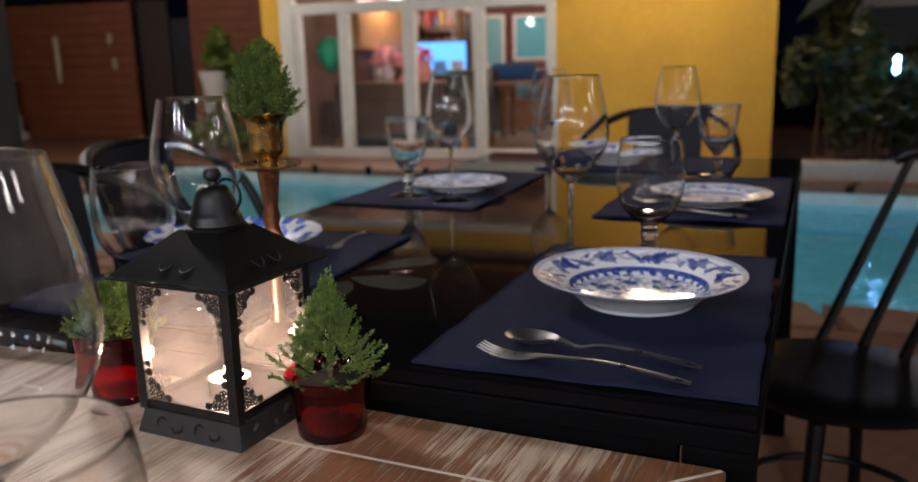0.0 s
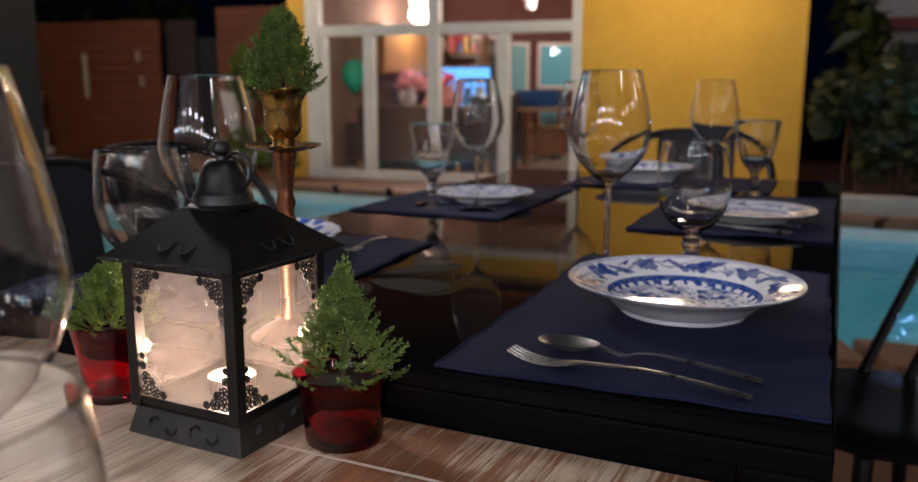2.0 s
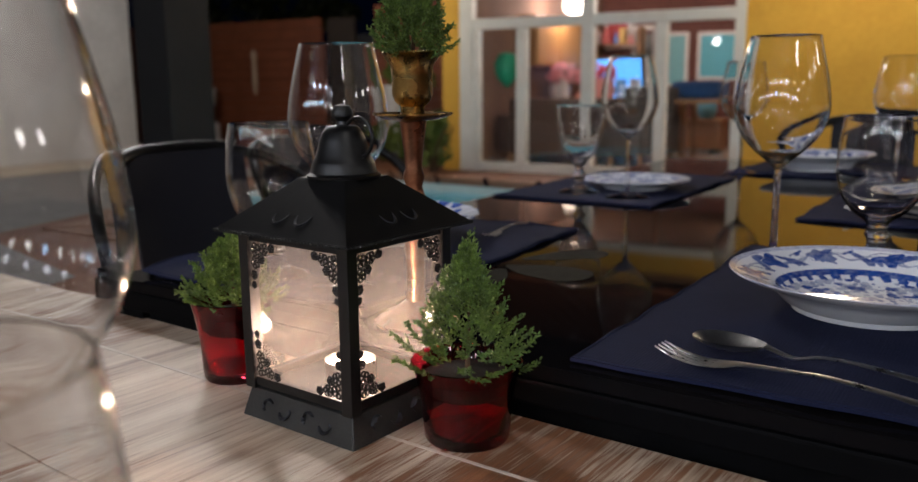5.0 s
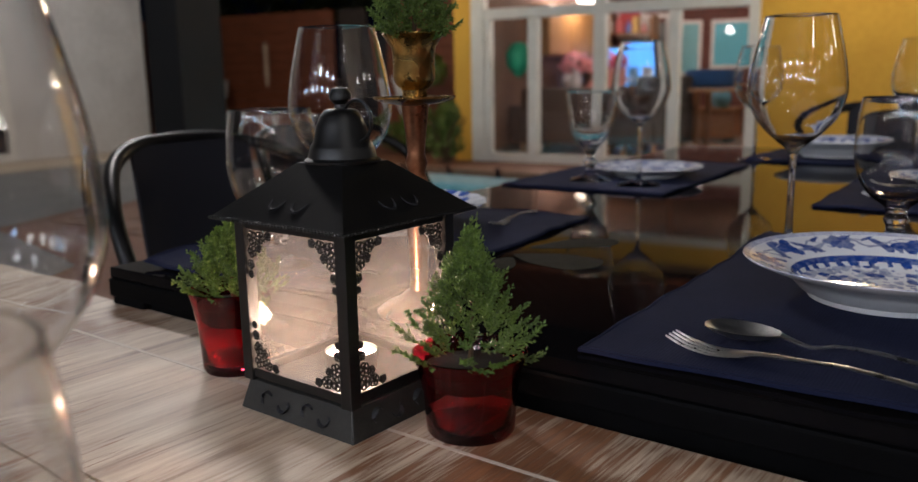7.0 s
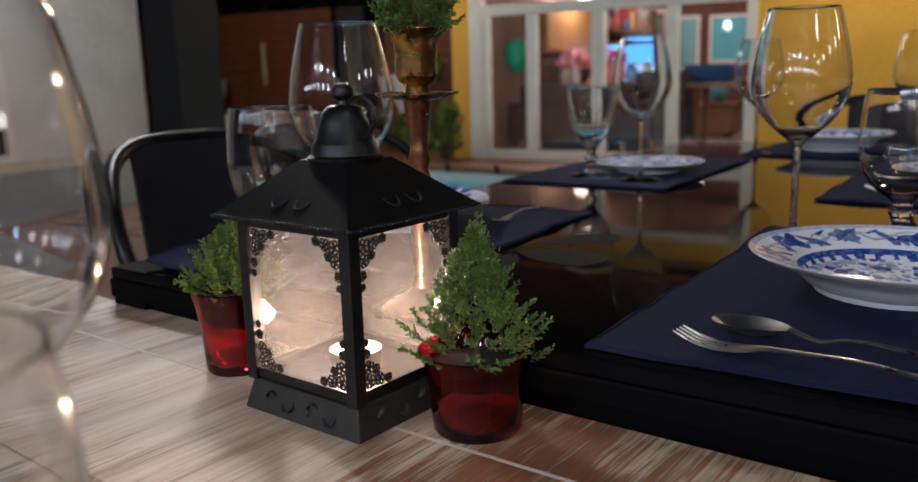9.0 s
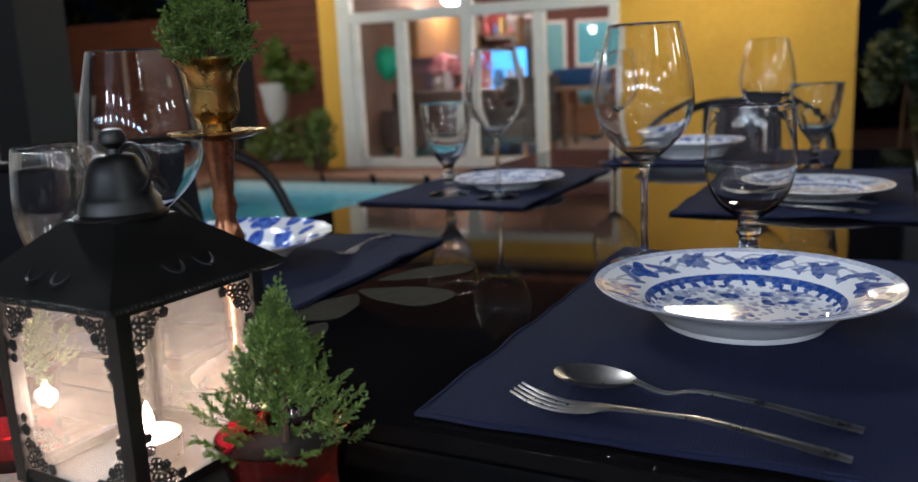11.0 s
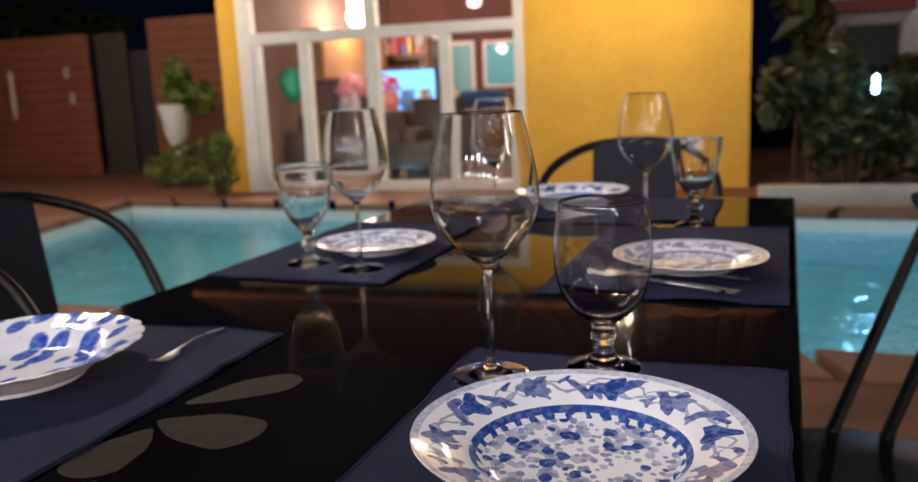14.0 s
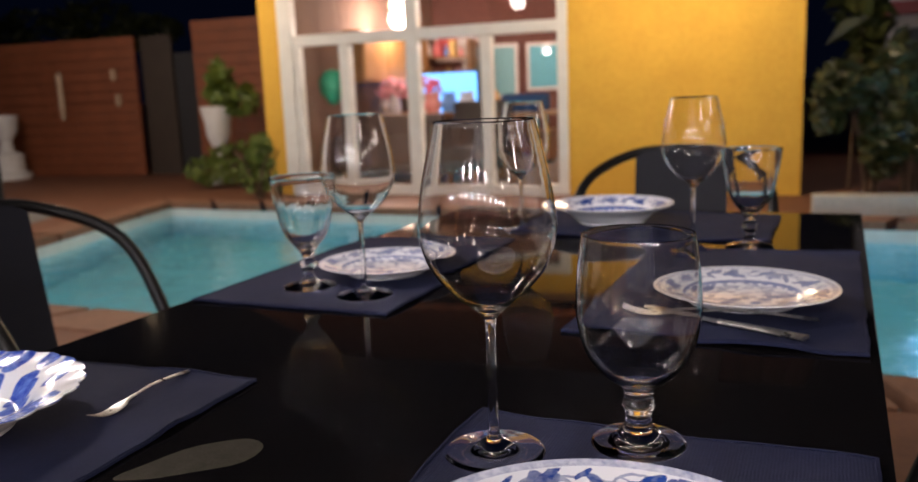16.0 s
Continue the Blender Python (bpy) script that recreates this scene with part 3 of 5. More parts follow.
def sofa(x, y, w, label):
    ob = thing("sofa", pose(x, y, 0.03), label, "sofa")
    mat = coloured("sofa_cloth", (0.07, 0.040, 0.028), 0.8)
    part("seat", box((-w / 2, -0.40, 0.12), (w / 2, 0.30, 0.40), 0.04), mat, ob)
    part("backrest", box((-w / 2, -0.58, 0.12), (w / 2, -0.405, 0.76), 0.04), mat, ob)
    for q in (-1, 1):
        part("armrest", box((q * (w / 2 + 0.085) - 0.08, -0.56, 0.12), (q * (w / 2 + 0.085) + 0.08, 0.30, 0.56), 0.04), mat, ob)
        for v in (-0.5, 0.22):
            part("leg", box((q * w / 2 - 0.03, v - 0.03, 0), (q * w / 2 + 0.03, v + 0.03, 0.12)), M_TIMBER, ob, smooth=False)


sofa(-3.55, 9.75, 1.25, "dark brown sofa seen from behind the glass")


def bouquet(x, y, z, c, seed, label):
    ob = thing("flower_vase", Matrix.Translation((x, y, z)), label, "flowers")
    part("vase", lathe([(0, 0), (0.06, 0), (0.09, 0.1), (0.05, 0.2), (0.06, 0.24), (0, 0.22)], 16), coloured("vase_glaze", (0.7, 0.68, 0.66), 0.2), ob)
    leaf_mass("blooms", [(0, 0, 0.34, 0.17, 0.12, 0.13), (-0.12, 0, 0.28, 0.10, 0.1, 0.1), (0.14, 0.02, 0.30, 0.10, 0.1, 0.1)], 90, 0.04, coloured("bloom_colour", c), "", "", ob, seed)


def leaf_mass(name, centres, count, size, material, label, category, parent=None, seed=1):
    """Many small folded leaves scattered in uneven lobes."""
    rnd = random.Random(seed)
    verts, faces = [], []
    for cx, cy, cz, rx, ry, rz in centres:
        for _ in range(count):
            d = Vector((rnd.gauss(0, 1), rnd.gauss(0, 1), rnd.gauss(0, 1))).normalized() * (0.55 + 0.5 * rnd.random() ** 0.6)
            c = Vector((cx + d.x * rx, cy + d.y * ry, max(0.03, cz + d.z * rz)))
            m = Euler((rnd.uniform(0, 6.3), rnd.uniform(-0.9, 0.9), rnd.uniform(0, 6.3))).to_matrix()
            s = size * rnd.uniform(0.6, 1.4)
            k = len(verts)
            verts += [c + m @ Vector(p) * s for p in ((-1, 0, 0), (-0.1, 0.42, 0.12), (1, 0, -0.1), (-0.1, -0.42, 0.12))]
            faces += [(k, k + 1, k + 2), (k, k + 2, k + 3)]
    me = bpy.data.meshes.new(name)
    me.from_pydata(verts, [], faces)
    me.materials.append(material)
    ob = new(name, me)
    if parent is not None:
        ob.parent = parent
        return ob
    return tagged(ob, label, category)


bouquet(-4.0, 10.45, 0.771, (0.85, 0.42, 0.46), 61, "pink and white flowers in a pale vase")
bouquet(-3.72, 10.75, 0.771, (0.66, 0.07, 0.10), 62, "red flowers in a pale vase")
for x, y, z, c in ((-3.30, 10.55, 0.77, (0.20, 0.45, 0.95)), (-3.05, 10.5, 0.77, (0.70, 0.80, 0.95)), (-3.5, 10.5, 0.77, (0.85, 0.35, 0.32)), (-4.22, 10.75, 0.77, (0.85, 0.8, 0.75)), (-2.75, 10.55, 0.77, (0.80, 0.45, 0.12))):
    turned("jug", x, y, z, [(0, 0), (0.07, 0), (0.11, 0.09), (0.08, 0.2), (0.09, 0.25), (0, 0.22)], c, "glazed coloured jug on the room's table", "jug")
room_table(-3.86, 10.56)
room_table(-2.84, 10.56)

shelf_unit(-4.02, 12.6, 0.75, 4)
shelf_unit(-0.85, 12.6, 1.2, 9)

# brown boundary on the left, with a dark recess
fence = thing("fence", Matrix(), "reddish-brown boarded garden wall", "fence", kind="structure")


def boards(x0, x1, y, z1, material):
    """Level boards, one above another, between two posts."""
    count = round(z1 / 0.15)
    for k in range(count):
        lean = 0.004 * math.sin(k * 2.3)
        part("board", box((x0, y + lean, k * z1 / count + 0.004), (x1, y + 0.05 + lean, (k + 1) * z1 / count - 0.004)), material, fence, smooth=False)


boards(-14.5, -8.05, 10.6, 1.98, M_FENCE)
boards(-7.05, -4.9, 10.6, 2.12, M_FENCE)
recess = thing("gate", Matrix.Translation((-7.55, 10.75, 0)), "dark panelled garden gate", "gate", kind="structure")
part("panel", box((-0.5, 0, 0), (0.02, 0.06, 1.98), 0.005), simple("dark_brown_wood", (0.028, 0.018, 0.012), (0.05, 0.034, 0.024), 0.6, scale=5), recess, smooth=False)
part("panel", box((0.04, 0.03, 0), (0.5, 0.09, 1.72), 0.005), M_DARK, recess, smooth=False)

M_PALE_CLAY = simple("pale_clay", (0.42, 0.30, 0.20), (0.56, 0.42, 0.30), 0.7, scale=10)
for x, z0, z1, label in ((-9.38, 0.82, 1.55, "slim pale clay ornament hung on the fence"), (-8.40, 1.36, 1.54, "small pale clay ornament hung on the fence"), (-8.35, 1.0, 1.18, "small pale clay ornament hung on the fence")):
    hung = finish("wall_ornament", lathe([(0, 0), (0.025, 0.02), (0.045, (z1 - z0) * 0.3), (0.035, (z1 - z0) * 0.7), (0.05, (z1 - z0) * 0.9), (0, z1 - z0)], 16), M_PALE_CLAY)
    hung.location = (x, 10.545, z0)
    tagged(hung, label, "ornament", "ornaments on the fence")
tree = thing("garden_tree", Matrix.Translation((-15.5, 16.5, 0)), "dark leafy tree beyond the garden fence", "tree")
part("trunk", tube(spline([(0, 0, 0), (0.1, 0, 1.2), (-0.05, 0, 2.4)], 4), [0.16 - 0.009 * i for i in range(9)], 8), M_TWIG, tree)

# white building to the left with a dark-framed door
wall_piece("wall_west", [((-9.85, -3.0, 0), (-9.6, 5.0, 3.4)), ((-9.85, 6.4, 0), (-9.6, 8.33, 3.4)), ((-9.85, 5.0, 2.1), (-9.6, 6.4, 3.4))], M_WHITE_WALL, "white rendered wall of the neighbouring wing")
wall_piece("pillar", [((-5.85, 5.25, 0), (-5.47, 5.75, 3.2))], simple("slate_black_render", (0.0035, 0.0038, 0.005), (0.008, 0.0085, 0.011), 0.7, scale=6, bump=0.3, distance=0.003), "dark slate-coloured pillar beside the pool")
door = thing("door_1", Matrix(), "white-framed glazed terrace door", "door", kind="structure")
for y0, y1, z0, z1 in ((5.0, 5.1, 0, 2.1), (6.3, 6.4, 0, 2.1), (5.1, 6.3, 2.0, 2.1), (5.1, 6.3, 0.0, 0.12), (5.1, 6.3, 0.42, 0.80), (5.66, 5.76, 0.80, 2.0), (6.1, 6.3, 0.80, 2.0)):
    part("door_frame", box((-9.7, y0, z0), (-9.57, y1, z1), 0.006), M_WHITE_FRAME, door, smooth=False)
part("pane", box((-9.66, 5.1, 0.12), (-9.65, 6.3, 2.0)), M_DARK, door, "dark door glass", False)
# Unseen wall added to close the back, dark so that it reflects little.
wall_piece("wall_south", [((-9.85, -3.25, 0), (7.0, -3.0, 3.4))], simple("unseen_dark_wall", (0.018, 0.014, 0.012), (0.035, 0.028, 0.024), 0.8, scale=3), "added dark wall closing the unseen side of the terrace")

# garden and building on the right
wall_piece("wall_far", [((1.60, 12.5, 0), (1.84, 12.75, 3.6)), ((2.80, 12.5, 0), (7.0, 12.75, 3.6)), ((1.84, 12.5, 0), (2.80, 12.75, 0.5)), ((1.84, 12.5, 1.70), (2.80, 12.75, 3.6))], M_WHITE_WALL, "pale rendered wall of the building beyond the hedge")
win2 = thing("window_2", Matrix(), "white-framed window with a closed dark shutter", "window", kind="structure")
for lo, hi in (((1.84, 12.42, 0.5), (1.95, 12.6, 1.70)), ((2.69, 12.42, 0.5), (2.80, 12.6, 1.70)), ((1.95, 12.42, 1.58), (2.69, 12.6, 1.70))):
    part("window_frame", box(lo, hi, 0.006), M_WHITE_FRAME, win2, smooth=False)
part("shutter", box((1.95, 12.52, 0.5), (2.69, 12.56, 1.58)), simple("grey_shutter", (0.05, 0.06, 0.07), (0.08, 0.09, 0.10), 0.5, scale=6), win2, smooth=False)
part("awning", box((1.80, 12.3, 1.74), (2.84, 12.495, 1.90), 0.01), coloured("red_awning", (0.30, 0.05, 0.05)), win2, "faded red awning box", False)


def shrub(name, x, y, lobes, count, size, material, label, seed, height=0.6):
    ob = thing(name, Matrix.Translation((x, y, 0)), label, "shrub")
    bm = bmesh.new()
    rnd = random.Random(seed)
    for k in range(5):
        a = k * 1.3 + seed
        add_tube(bm, spline([(0.03 * math.cos(a), 0.03 * math.sin(a), 0), (0.1 * math.cos(a), 0.1 * math.sin(a), height * 0.5), (0.28 * math.cos(a + 0.3), 0.2 * math.sin(a), height)], 4), [0.022 - 0.0016 * i for i in range(9)], 6)
    part("stem", bm, M_TWIG, ob)
    leaf_mass("crown", lobes, count, size, material, "", "", ob, seed)
    return ob


for i, (x, y, h) in enumerate(((1.22, 8.35, 1.30), (1.48, 8.1, 1.05), (1.78, 8.3, 1.12), (2.2, 8.1, 1.0), (2.75, 8.4, 1.15), (3.4, 8.2, 1.3), (4.1, 8.5, 1.3), (4.8, 8.3, 1.4), (1.9, 9.2, 1.25))):
    rnd = random.Random(i + 5)
    lobes = [(rnd.uniform(-0.4, 0.4), rnd.uniform(-0.25, 0.25), rnd.uniform(0.25, h - 0.2), rnd.uniform(0.13, 0.27), 0.22, rnd.uniform(0.12, 0.24)) for _ in range(11)]
    shrub("hedge_shrub", x, y, lobes, 210, 0.065, M_LEAF, "dark evergreen shrub behind the pool", i + 1, h * 0.7)
shrub("garden_shrub", -5.45, 9.1, [(0, 0, 0.28, 0.40, 0.3, 0.26), (-0.38, 0, 0.20, 0.32, 0.3, 0.18), (0.36, 0.05, 0.36, 0.25, 0.3, 0.28)], 240, 0.06, M_LEAF_LIT, "shrub beside the yellow house, coloured as lamplit", 21, 0.5)
shrub("garden_shrub", -4.6, 8.15, [(0, 0, 0.28, 0.22, 0.15, 0.22), (0.08, -0.05, 0.5, 0.12, 0.12, 0.18)], 150, 0.05, M_LEAF_LIT, "small plant against the house wall, coloured as lamplit", 23, 0.5)
broad = thing("broadleaf_plant", Matrix.Translation((1.12, 9.0, 0)), "tall dark broad-leaved plant beside the house corner", "plant")
part("stem", tube(spline([(0, 0, 0), (0.03, 0, 0.8), (0.1, 0, 1.6)], 4), [0.02 - 0.0015 * i for i in range(9)], 6), M_TWIG, broad)
leaf_mass("leaves", [(0.05, 0, 1.55, 0.22, 0.2, 0.28), (0.2, 0, 1.25, 0.2, 0.2, 0.25)], 42, 0.17, M_LEAF, "", "", broad, 44)
leaf_mass("crown", [(0, 0, 2.7, 1.5, 0.8, 0.6), (1.6, 0, 2.9, 1.1, 0.7, 0.5), (-1.6, 0.2, 2.5, 1.2, 0.7, 0.6), (3.0, 0, 2.6, 0.9, 0.6, 0.35)], 420, 0.13, M_LEAF, "", "", tree, 45)
kerb = tagged(finish("garden_kerb", box((0.7, 7.25, 0.0), (6.0, 7.42, 0.16), 0.02), M_COPING), "pale stone edging along the planting bed", "kerb", kind="structure")
blue_lamp = thing("garden_lamp", Matrix.Translation((1.56, 7.62, 0.04)), "small blue-white garden lamp on a stake", "lamp")
part("stake", tube([(0, 0, -0.04), (0, 0, 0.80)], 0.012, 8), M_BLACK_METAL, blue_lamp)
part("bulb", lathe([(0, 0.80), (0.018, 0.81), (0.024, 0.835), (0.016, 0.86), (0.010, 0.875), (0.022, 0.90), (0.018, 0.93), (0, 0.945)], 14), emitter("blue_white_lamp", (0.16, 0.48, 1.0), 60.0), blue_lamp, "glowing blue-white bulb")

urn = thing("planter", Matrix.Translation((-6.05, 9.6, 0)), "white stone urn planted with broad leaves", "planter")
part("urn", lathe([(0, 0), (0.16, 0), (0.16, 0.06), (0.07, 0.12), (0.06, 0.42), (0.10, 0.48), (0.15, 0.60), (0.165, 0.76), (0.21, 0.96), (0.18, 0.96), (0.14, 0.76), (0, 0.6)], 28), M_WHITE_WALL, urn)
pedestal = finish("stone_urn", lathe([(0, 0), (0.30, 0), (0.30, 0.08), (0.22, 0.12), (0.22, 0.36), (0.10, 0.42), (0.08, 0.56), (0.17, 0.70), (0.20, 0.94), (0.16, 0.94), (0, 0.80)], 28), M_WHITE_WALL)
pedestal.location = (-10.12, 10.15, 0)
tagged(pedestal, "white stone urn on a plinth by the fence", "urn")
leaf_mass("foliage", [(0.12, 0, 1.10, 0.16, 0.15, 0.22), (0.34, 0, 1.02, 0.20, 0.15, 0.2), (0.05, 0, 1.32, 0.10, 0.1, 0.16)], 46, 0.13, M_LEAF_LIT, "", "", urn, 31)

# ---- the two tables ----
TURN_T = -5.5
NEAR_RIGHT = (0.285, 0.645)
TABLE = pose(NEAR_RIGHT[0], NEAR_RIGHT[1], 0, 0, 0, TURN_T)
table = thing("dining_table", TABLE, "dining table with a glossy black glass top", "table")
TW, TL = 0.86, 1.72
part("tabletop", box((-TW + 0.002, 0.002, TABLE_Z - 0.0115), (-0.002, TL - 0.002, TABLE_Z), 0.0015), M_BLACK_GLASS, table, "glossy black glass top", False)
part("frame", box((-TW, 0, TABLE_Z - 0.032), (0, TL, TABLE_Z - 0.012), 0.003), M_FRAME, table, "black metal frame", False)
for u in (-TW + 0.03, -0.03):
    for v in (0.03, TL - 0.03):
        part("leg", box((u - 0.028, v - 0.028, 0), (u + 0.028, v + 0.028, TABLE_Z - 0.032), 0.004), M_FRAME, table, smooth=False)

for lo, hi in (((-TW + 0.062, 0.008), (-0.062, 0.026)), ((-TW + 0.062, TL - 0.026), (-0.062, TL - 0.008)), ((-TW + 0.008, 0.062), (-TW + 0.026, TL - 0.062)), ((-0.026, 0.062), (-0.008, TL - 0.062))):
    part("apron", box((*lo, TABLE_Z - 0.125), (*hi, TABLE_Z - 0.033), 0.002), M_FRAME, table, "black side rail", False)

WOOD = pose(0.262, 0.635, 0, 0, 0, -7.0)
wood = thing("wooden_table", WOOD, "whitewashed grooved wooden table with worn brown patches", "table")
B = 0.085
WW, WL = 1.35, 0.95


def plank(u0, u1, v0, v1, cut=None):
    bm = bmesh.new()
    pts = cut or [(u0, v0), (u1, v0), (u1, v1), (u0, v1)]
    c = Vector((sum(p[0] for p in pts) / len(pts), sum(p[1] for p in pts) / len(pts)))
    pts = [c + (Vector(p) - c) * (1 - 0.0012 / max(0.02, (Vector(p) - c).length)) for p in pts]
    lo = [bm.verts.new((p.x, p.y, WOOD_Z - 0.028)) for p in pts]
    hi = [bm.verts.new((p.x, p.y, WOOD_Z)) for p in pts]
    bm.faces.new(hi)
    bm.faces.new(lo[::-1])
    for e in range(len(pts)):
        bm.faces.new((lo[e], lo[(e + 1) % len(pts)], hi[(e + 1) % len(pts)], hi[e]))
    bmesh.ops.recalc_face_normals(bm, faces=bm.faces[:])
    bmesh.ops.bevel(bm, geom=[e for e in bm.edges if all(v.co.z > WOOD_Z - 0.001 for v in e.verts)], offset=0.0012, segments=2, affect="EDGES")
    return part("plank", bm, M_WOOD, wood, smooth=False)


plank(0, 0, 0, 0, [(-WW, 0), (0, 0), (-B, -B), (-WW + B, -B)])
plank(0, 0, 0, 0, [(0, 0), (0, -WL), (-B, -WL + B), (-B, -B)])
plank(0, 0, 0, 0, [(-WW, 0), (-WW + B, -B), (-WW + B, -WL + B), (-WW, -WL)])
plank(0, 0, 0, 0, [(-WW, -WL), (-WW + B, -WL + B), (-B, -WL + B), (0, -WL)])
rows = 5
for k in range(rows):
    w = (WL - 2 * B) / rows
    plank(-WW + B, -B, -B - (k + 1) * w, -B - k * w)
M_FILLER = simple("pale_joint_filler", (0.62, 0.52, 0.42), (0.74, 0.65, 0.55), 0.7, scale=80)


def inlay(p, q, w=0.0034):
    a, c = Vector(p), Vector(q)
    side = Vector((a.y - c.y, c.x - a.x)).normalized() * w / 2
    bm = bmesh.new()
    lo = [bm.verts.new((v.x, v.y, WOOD_Z - 0.02)) for v in (a - side, c - side, c + side, a + side)]
    hi = [bm.verts.new((v.x, v.y, WOOD_Z + 0.0002)) for v in (a - side, c - side, c + side, a + side)]
    bm.faces.new(hi)
    for e in range(4):
        bm.faces.new((lo[e], lo[(e + 1) % 4], hi[(e + 1) % 4], hi[e]))
    bmesh.ops.recalc_face_normals(bm, faces=bm.faces[:])
    part("joint_strip", bm, M_FILLER, wood, "pale filled joint", False)


inlay((-WW + B, -B), (-B, -B))
inlay((-B, -B), (-0.003, -0.003))
inlay((-B, -B), (-B, -WL + B))
part("apron", box((-WW + 0.04, -WL + 0.04, WOOD_Z - 0.10), (-0.04, -0.04, WOOD_Z - 0.03)), M_TIMBER, wood, smooth=False)
for u in (-WW + 0.07, -0.07):
    for v in (-WL + 0.07, -0.07):
        part("leg", box((u - 0.03, v - 0.03, 0), (u + 0.03, v + 0.03, WOOD_Z - 0.10), 0.004), M_TIMBER, wood, smooth=False)


# frosted petals printed on the glass top
M_FROST = simple("frosted_print", (0.022, 0.020, 0.015), (0.045, 0.041, 0.032), 0.9, scale=60, spec=0.06)
for k, (x, y, turn, length, width) in enumerate(((-0.205, 1.012, 48, 0.112, 0.062), (-0.205, 0.972, -8, 0.105, 0.082), (-0.200, 0.955, -92, 0.092, 0.068), (-0.180, 0.862, -92, 0.090, 0.060))):
    bm = bmesh.new()
    edge = []
    for q in range(28):
        t = q / 28 * 2 * math.pi
        u = 0.5 - 0.5 * math.cos(t)
        w = math.sin(t) * (0.35 + 0.65 * u) * (1 + 0.06 * math.sin(5 * t + k))
        edge.append((u * length, w * width * 0.55))
    lo = [bm.verts.new((p[0], p[1], 0.0)) for p in edge]
    hi = [bm.verts.new((p[0], p[1], 0.00035)) for p in edge]
    bm.faces.new(hi)
    for q in range(28):
        bm.faces.new((lo[q], lo[(q + 1) % 28], hi[(q + 1) % 28], hi[q]))
    bmesh.ops.recalc_face_normals(bm, faces=bm.faces[:])
    petal = part("printed_petal", bm, M_FROST, table, "frosted beige petal print", False)
    petal.matrix_world = pose(x, y, TABLE_Z + 0.00006 * (k + 1), 0, 0, turn)

# ---- table linen ----
def placemat(x, y, w, d, turn, seed, label):
    """A cloth mat that lies with faint waves and soft, uneven edges."""
    bm = bmesh.new()
    nx, ny = 22, 34
    rnd = random.Random(seed)
    top, bot = [], []
    for j in range(ny + 1):
        rt, rb = [], []
        for i in range(nx + 1):
            u, v = (i / nx - 0.5) * w, (j / ny - 0.5) * d
            e = noise.noise(Vector((u * 16, v * 16, seed * 3.1)))
            uu = u + 0.003 * noise.noise(Vector((v * 22, seed, 0.3))) * (abs(u) / (w / 2)) ** 4
            vv = v + 0.003 * noise.noise(Vector((u * 22, seed, 7.3))) * (abs(v) / (d / 2)) ** 4
            edge = max(abs(u) / (w / 2), abs(v) / (d / 2)) ** 8
            z = 0.0015 + 0.0016 * max(0, e) + (0.016 if seed == 3 else 0.007) * edge * max(0, noise.noise(Vector((u * 9, v * 9, seed * 1.7))))
            rt.append(bm.verts.new((uu, vv, z + 0.0016)))
            rb.append(bm.verts.new((uu, vv, max(0.0002, z - 0.0008))))
        top.append(rt)
        bot.append(rb)
    for j in range(ny):
        for i in range(nx):
            bm.faces.new((top[j][i], top[j][i + 1], top[j + 1][i + 1], top[j + 1][i]))
            bm.faces.new((bot[j][i], bot[j + 1][i], bot[j + 1][i + 1], bot[j][i + 1]))
    for j in range(ny):
        bm.faces.new((top[j][0], top[j + 1][0], bot[j + 1][0], bot[j][0]))
        bm.faces.new((top[j][nx], bot[j][nx], bot[j + 1][nx], top[j + 1][nx]))
    for i in range(nx):
        bm.faces.new((top[0][i], bot[0][i], bot[0][i + 1], top[0][i + 1]))
        bm.faces.new((top[ny][i], top[ny][i + 1], bot[ny][i + 1], bot[ny][i]))
    ob = thing("placemat", pose(x, y, TABLE_Z + 0.0004, 0, 0, turn), label, "placemat", "placemats on the table")
    hem = [top[0][i].co.copy() for i in range(0, nx + 1)] + [top[j][nx].co.copy() for j in range(1, ny + 1)] + [top[ny][i].co.copy() for i in range(nx - 1, -1, -1)] + [top[j][0].co.copy() for j in range(ny - 1, 0, -1)]
    part("cloth", bm, M_MAT, ob)
    part("hem", tube([v * 0.985 + Vector((0, 0, 0.0003)) for v in hem + hem[:1]], 0.0007, 6), M_MAT, ob, "stitched navy hem")
    return ob


placemat(0.153, 0.932, 0.302, 0.505, -4.5, 1, "navy ribbed cloth placemat under the soup plate")
placemat(-0.318, 1.73, 0.302, 0.50, -4.0, 2, "navy ribbed cloth placemat with two glasses")
placemat(-0.375, 0.985, 0.302, 0.49, -2.0, 3, "creased navy cloth placemat under a scalloped plate")
placemat(0.217, 1.685, 0.312, 0.515, -5.5, 4, "navy ribbed cloth placemat with a flat plate")
placemat(0.055, 2.185, 0.30, 0.46, 84.5, 5, "navy ribbed cloth placemat at the table's head")


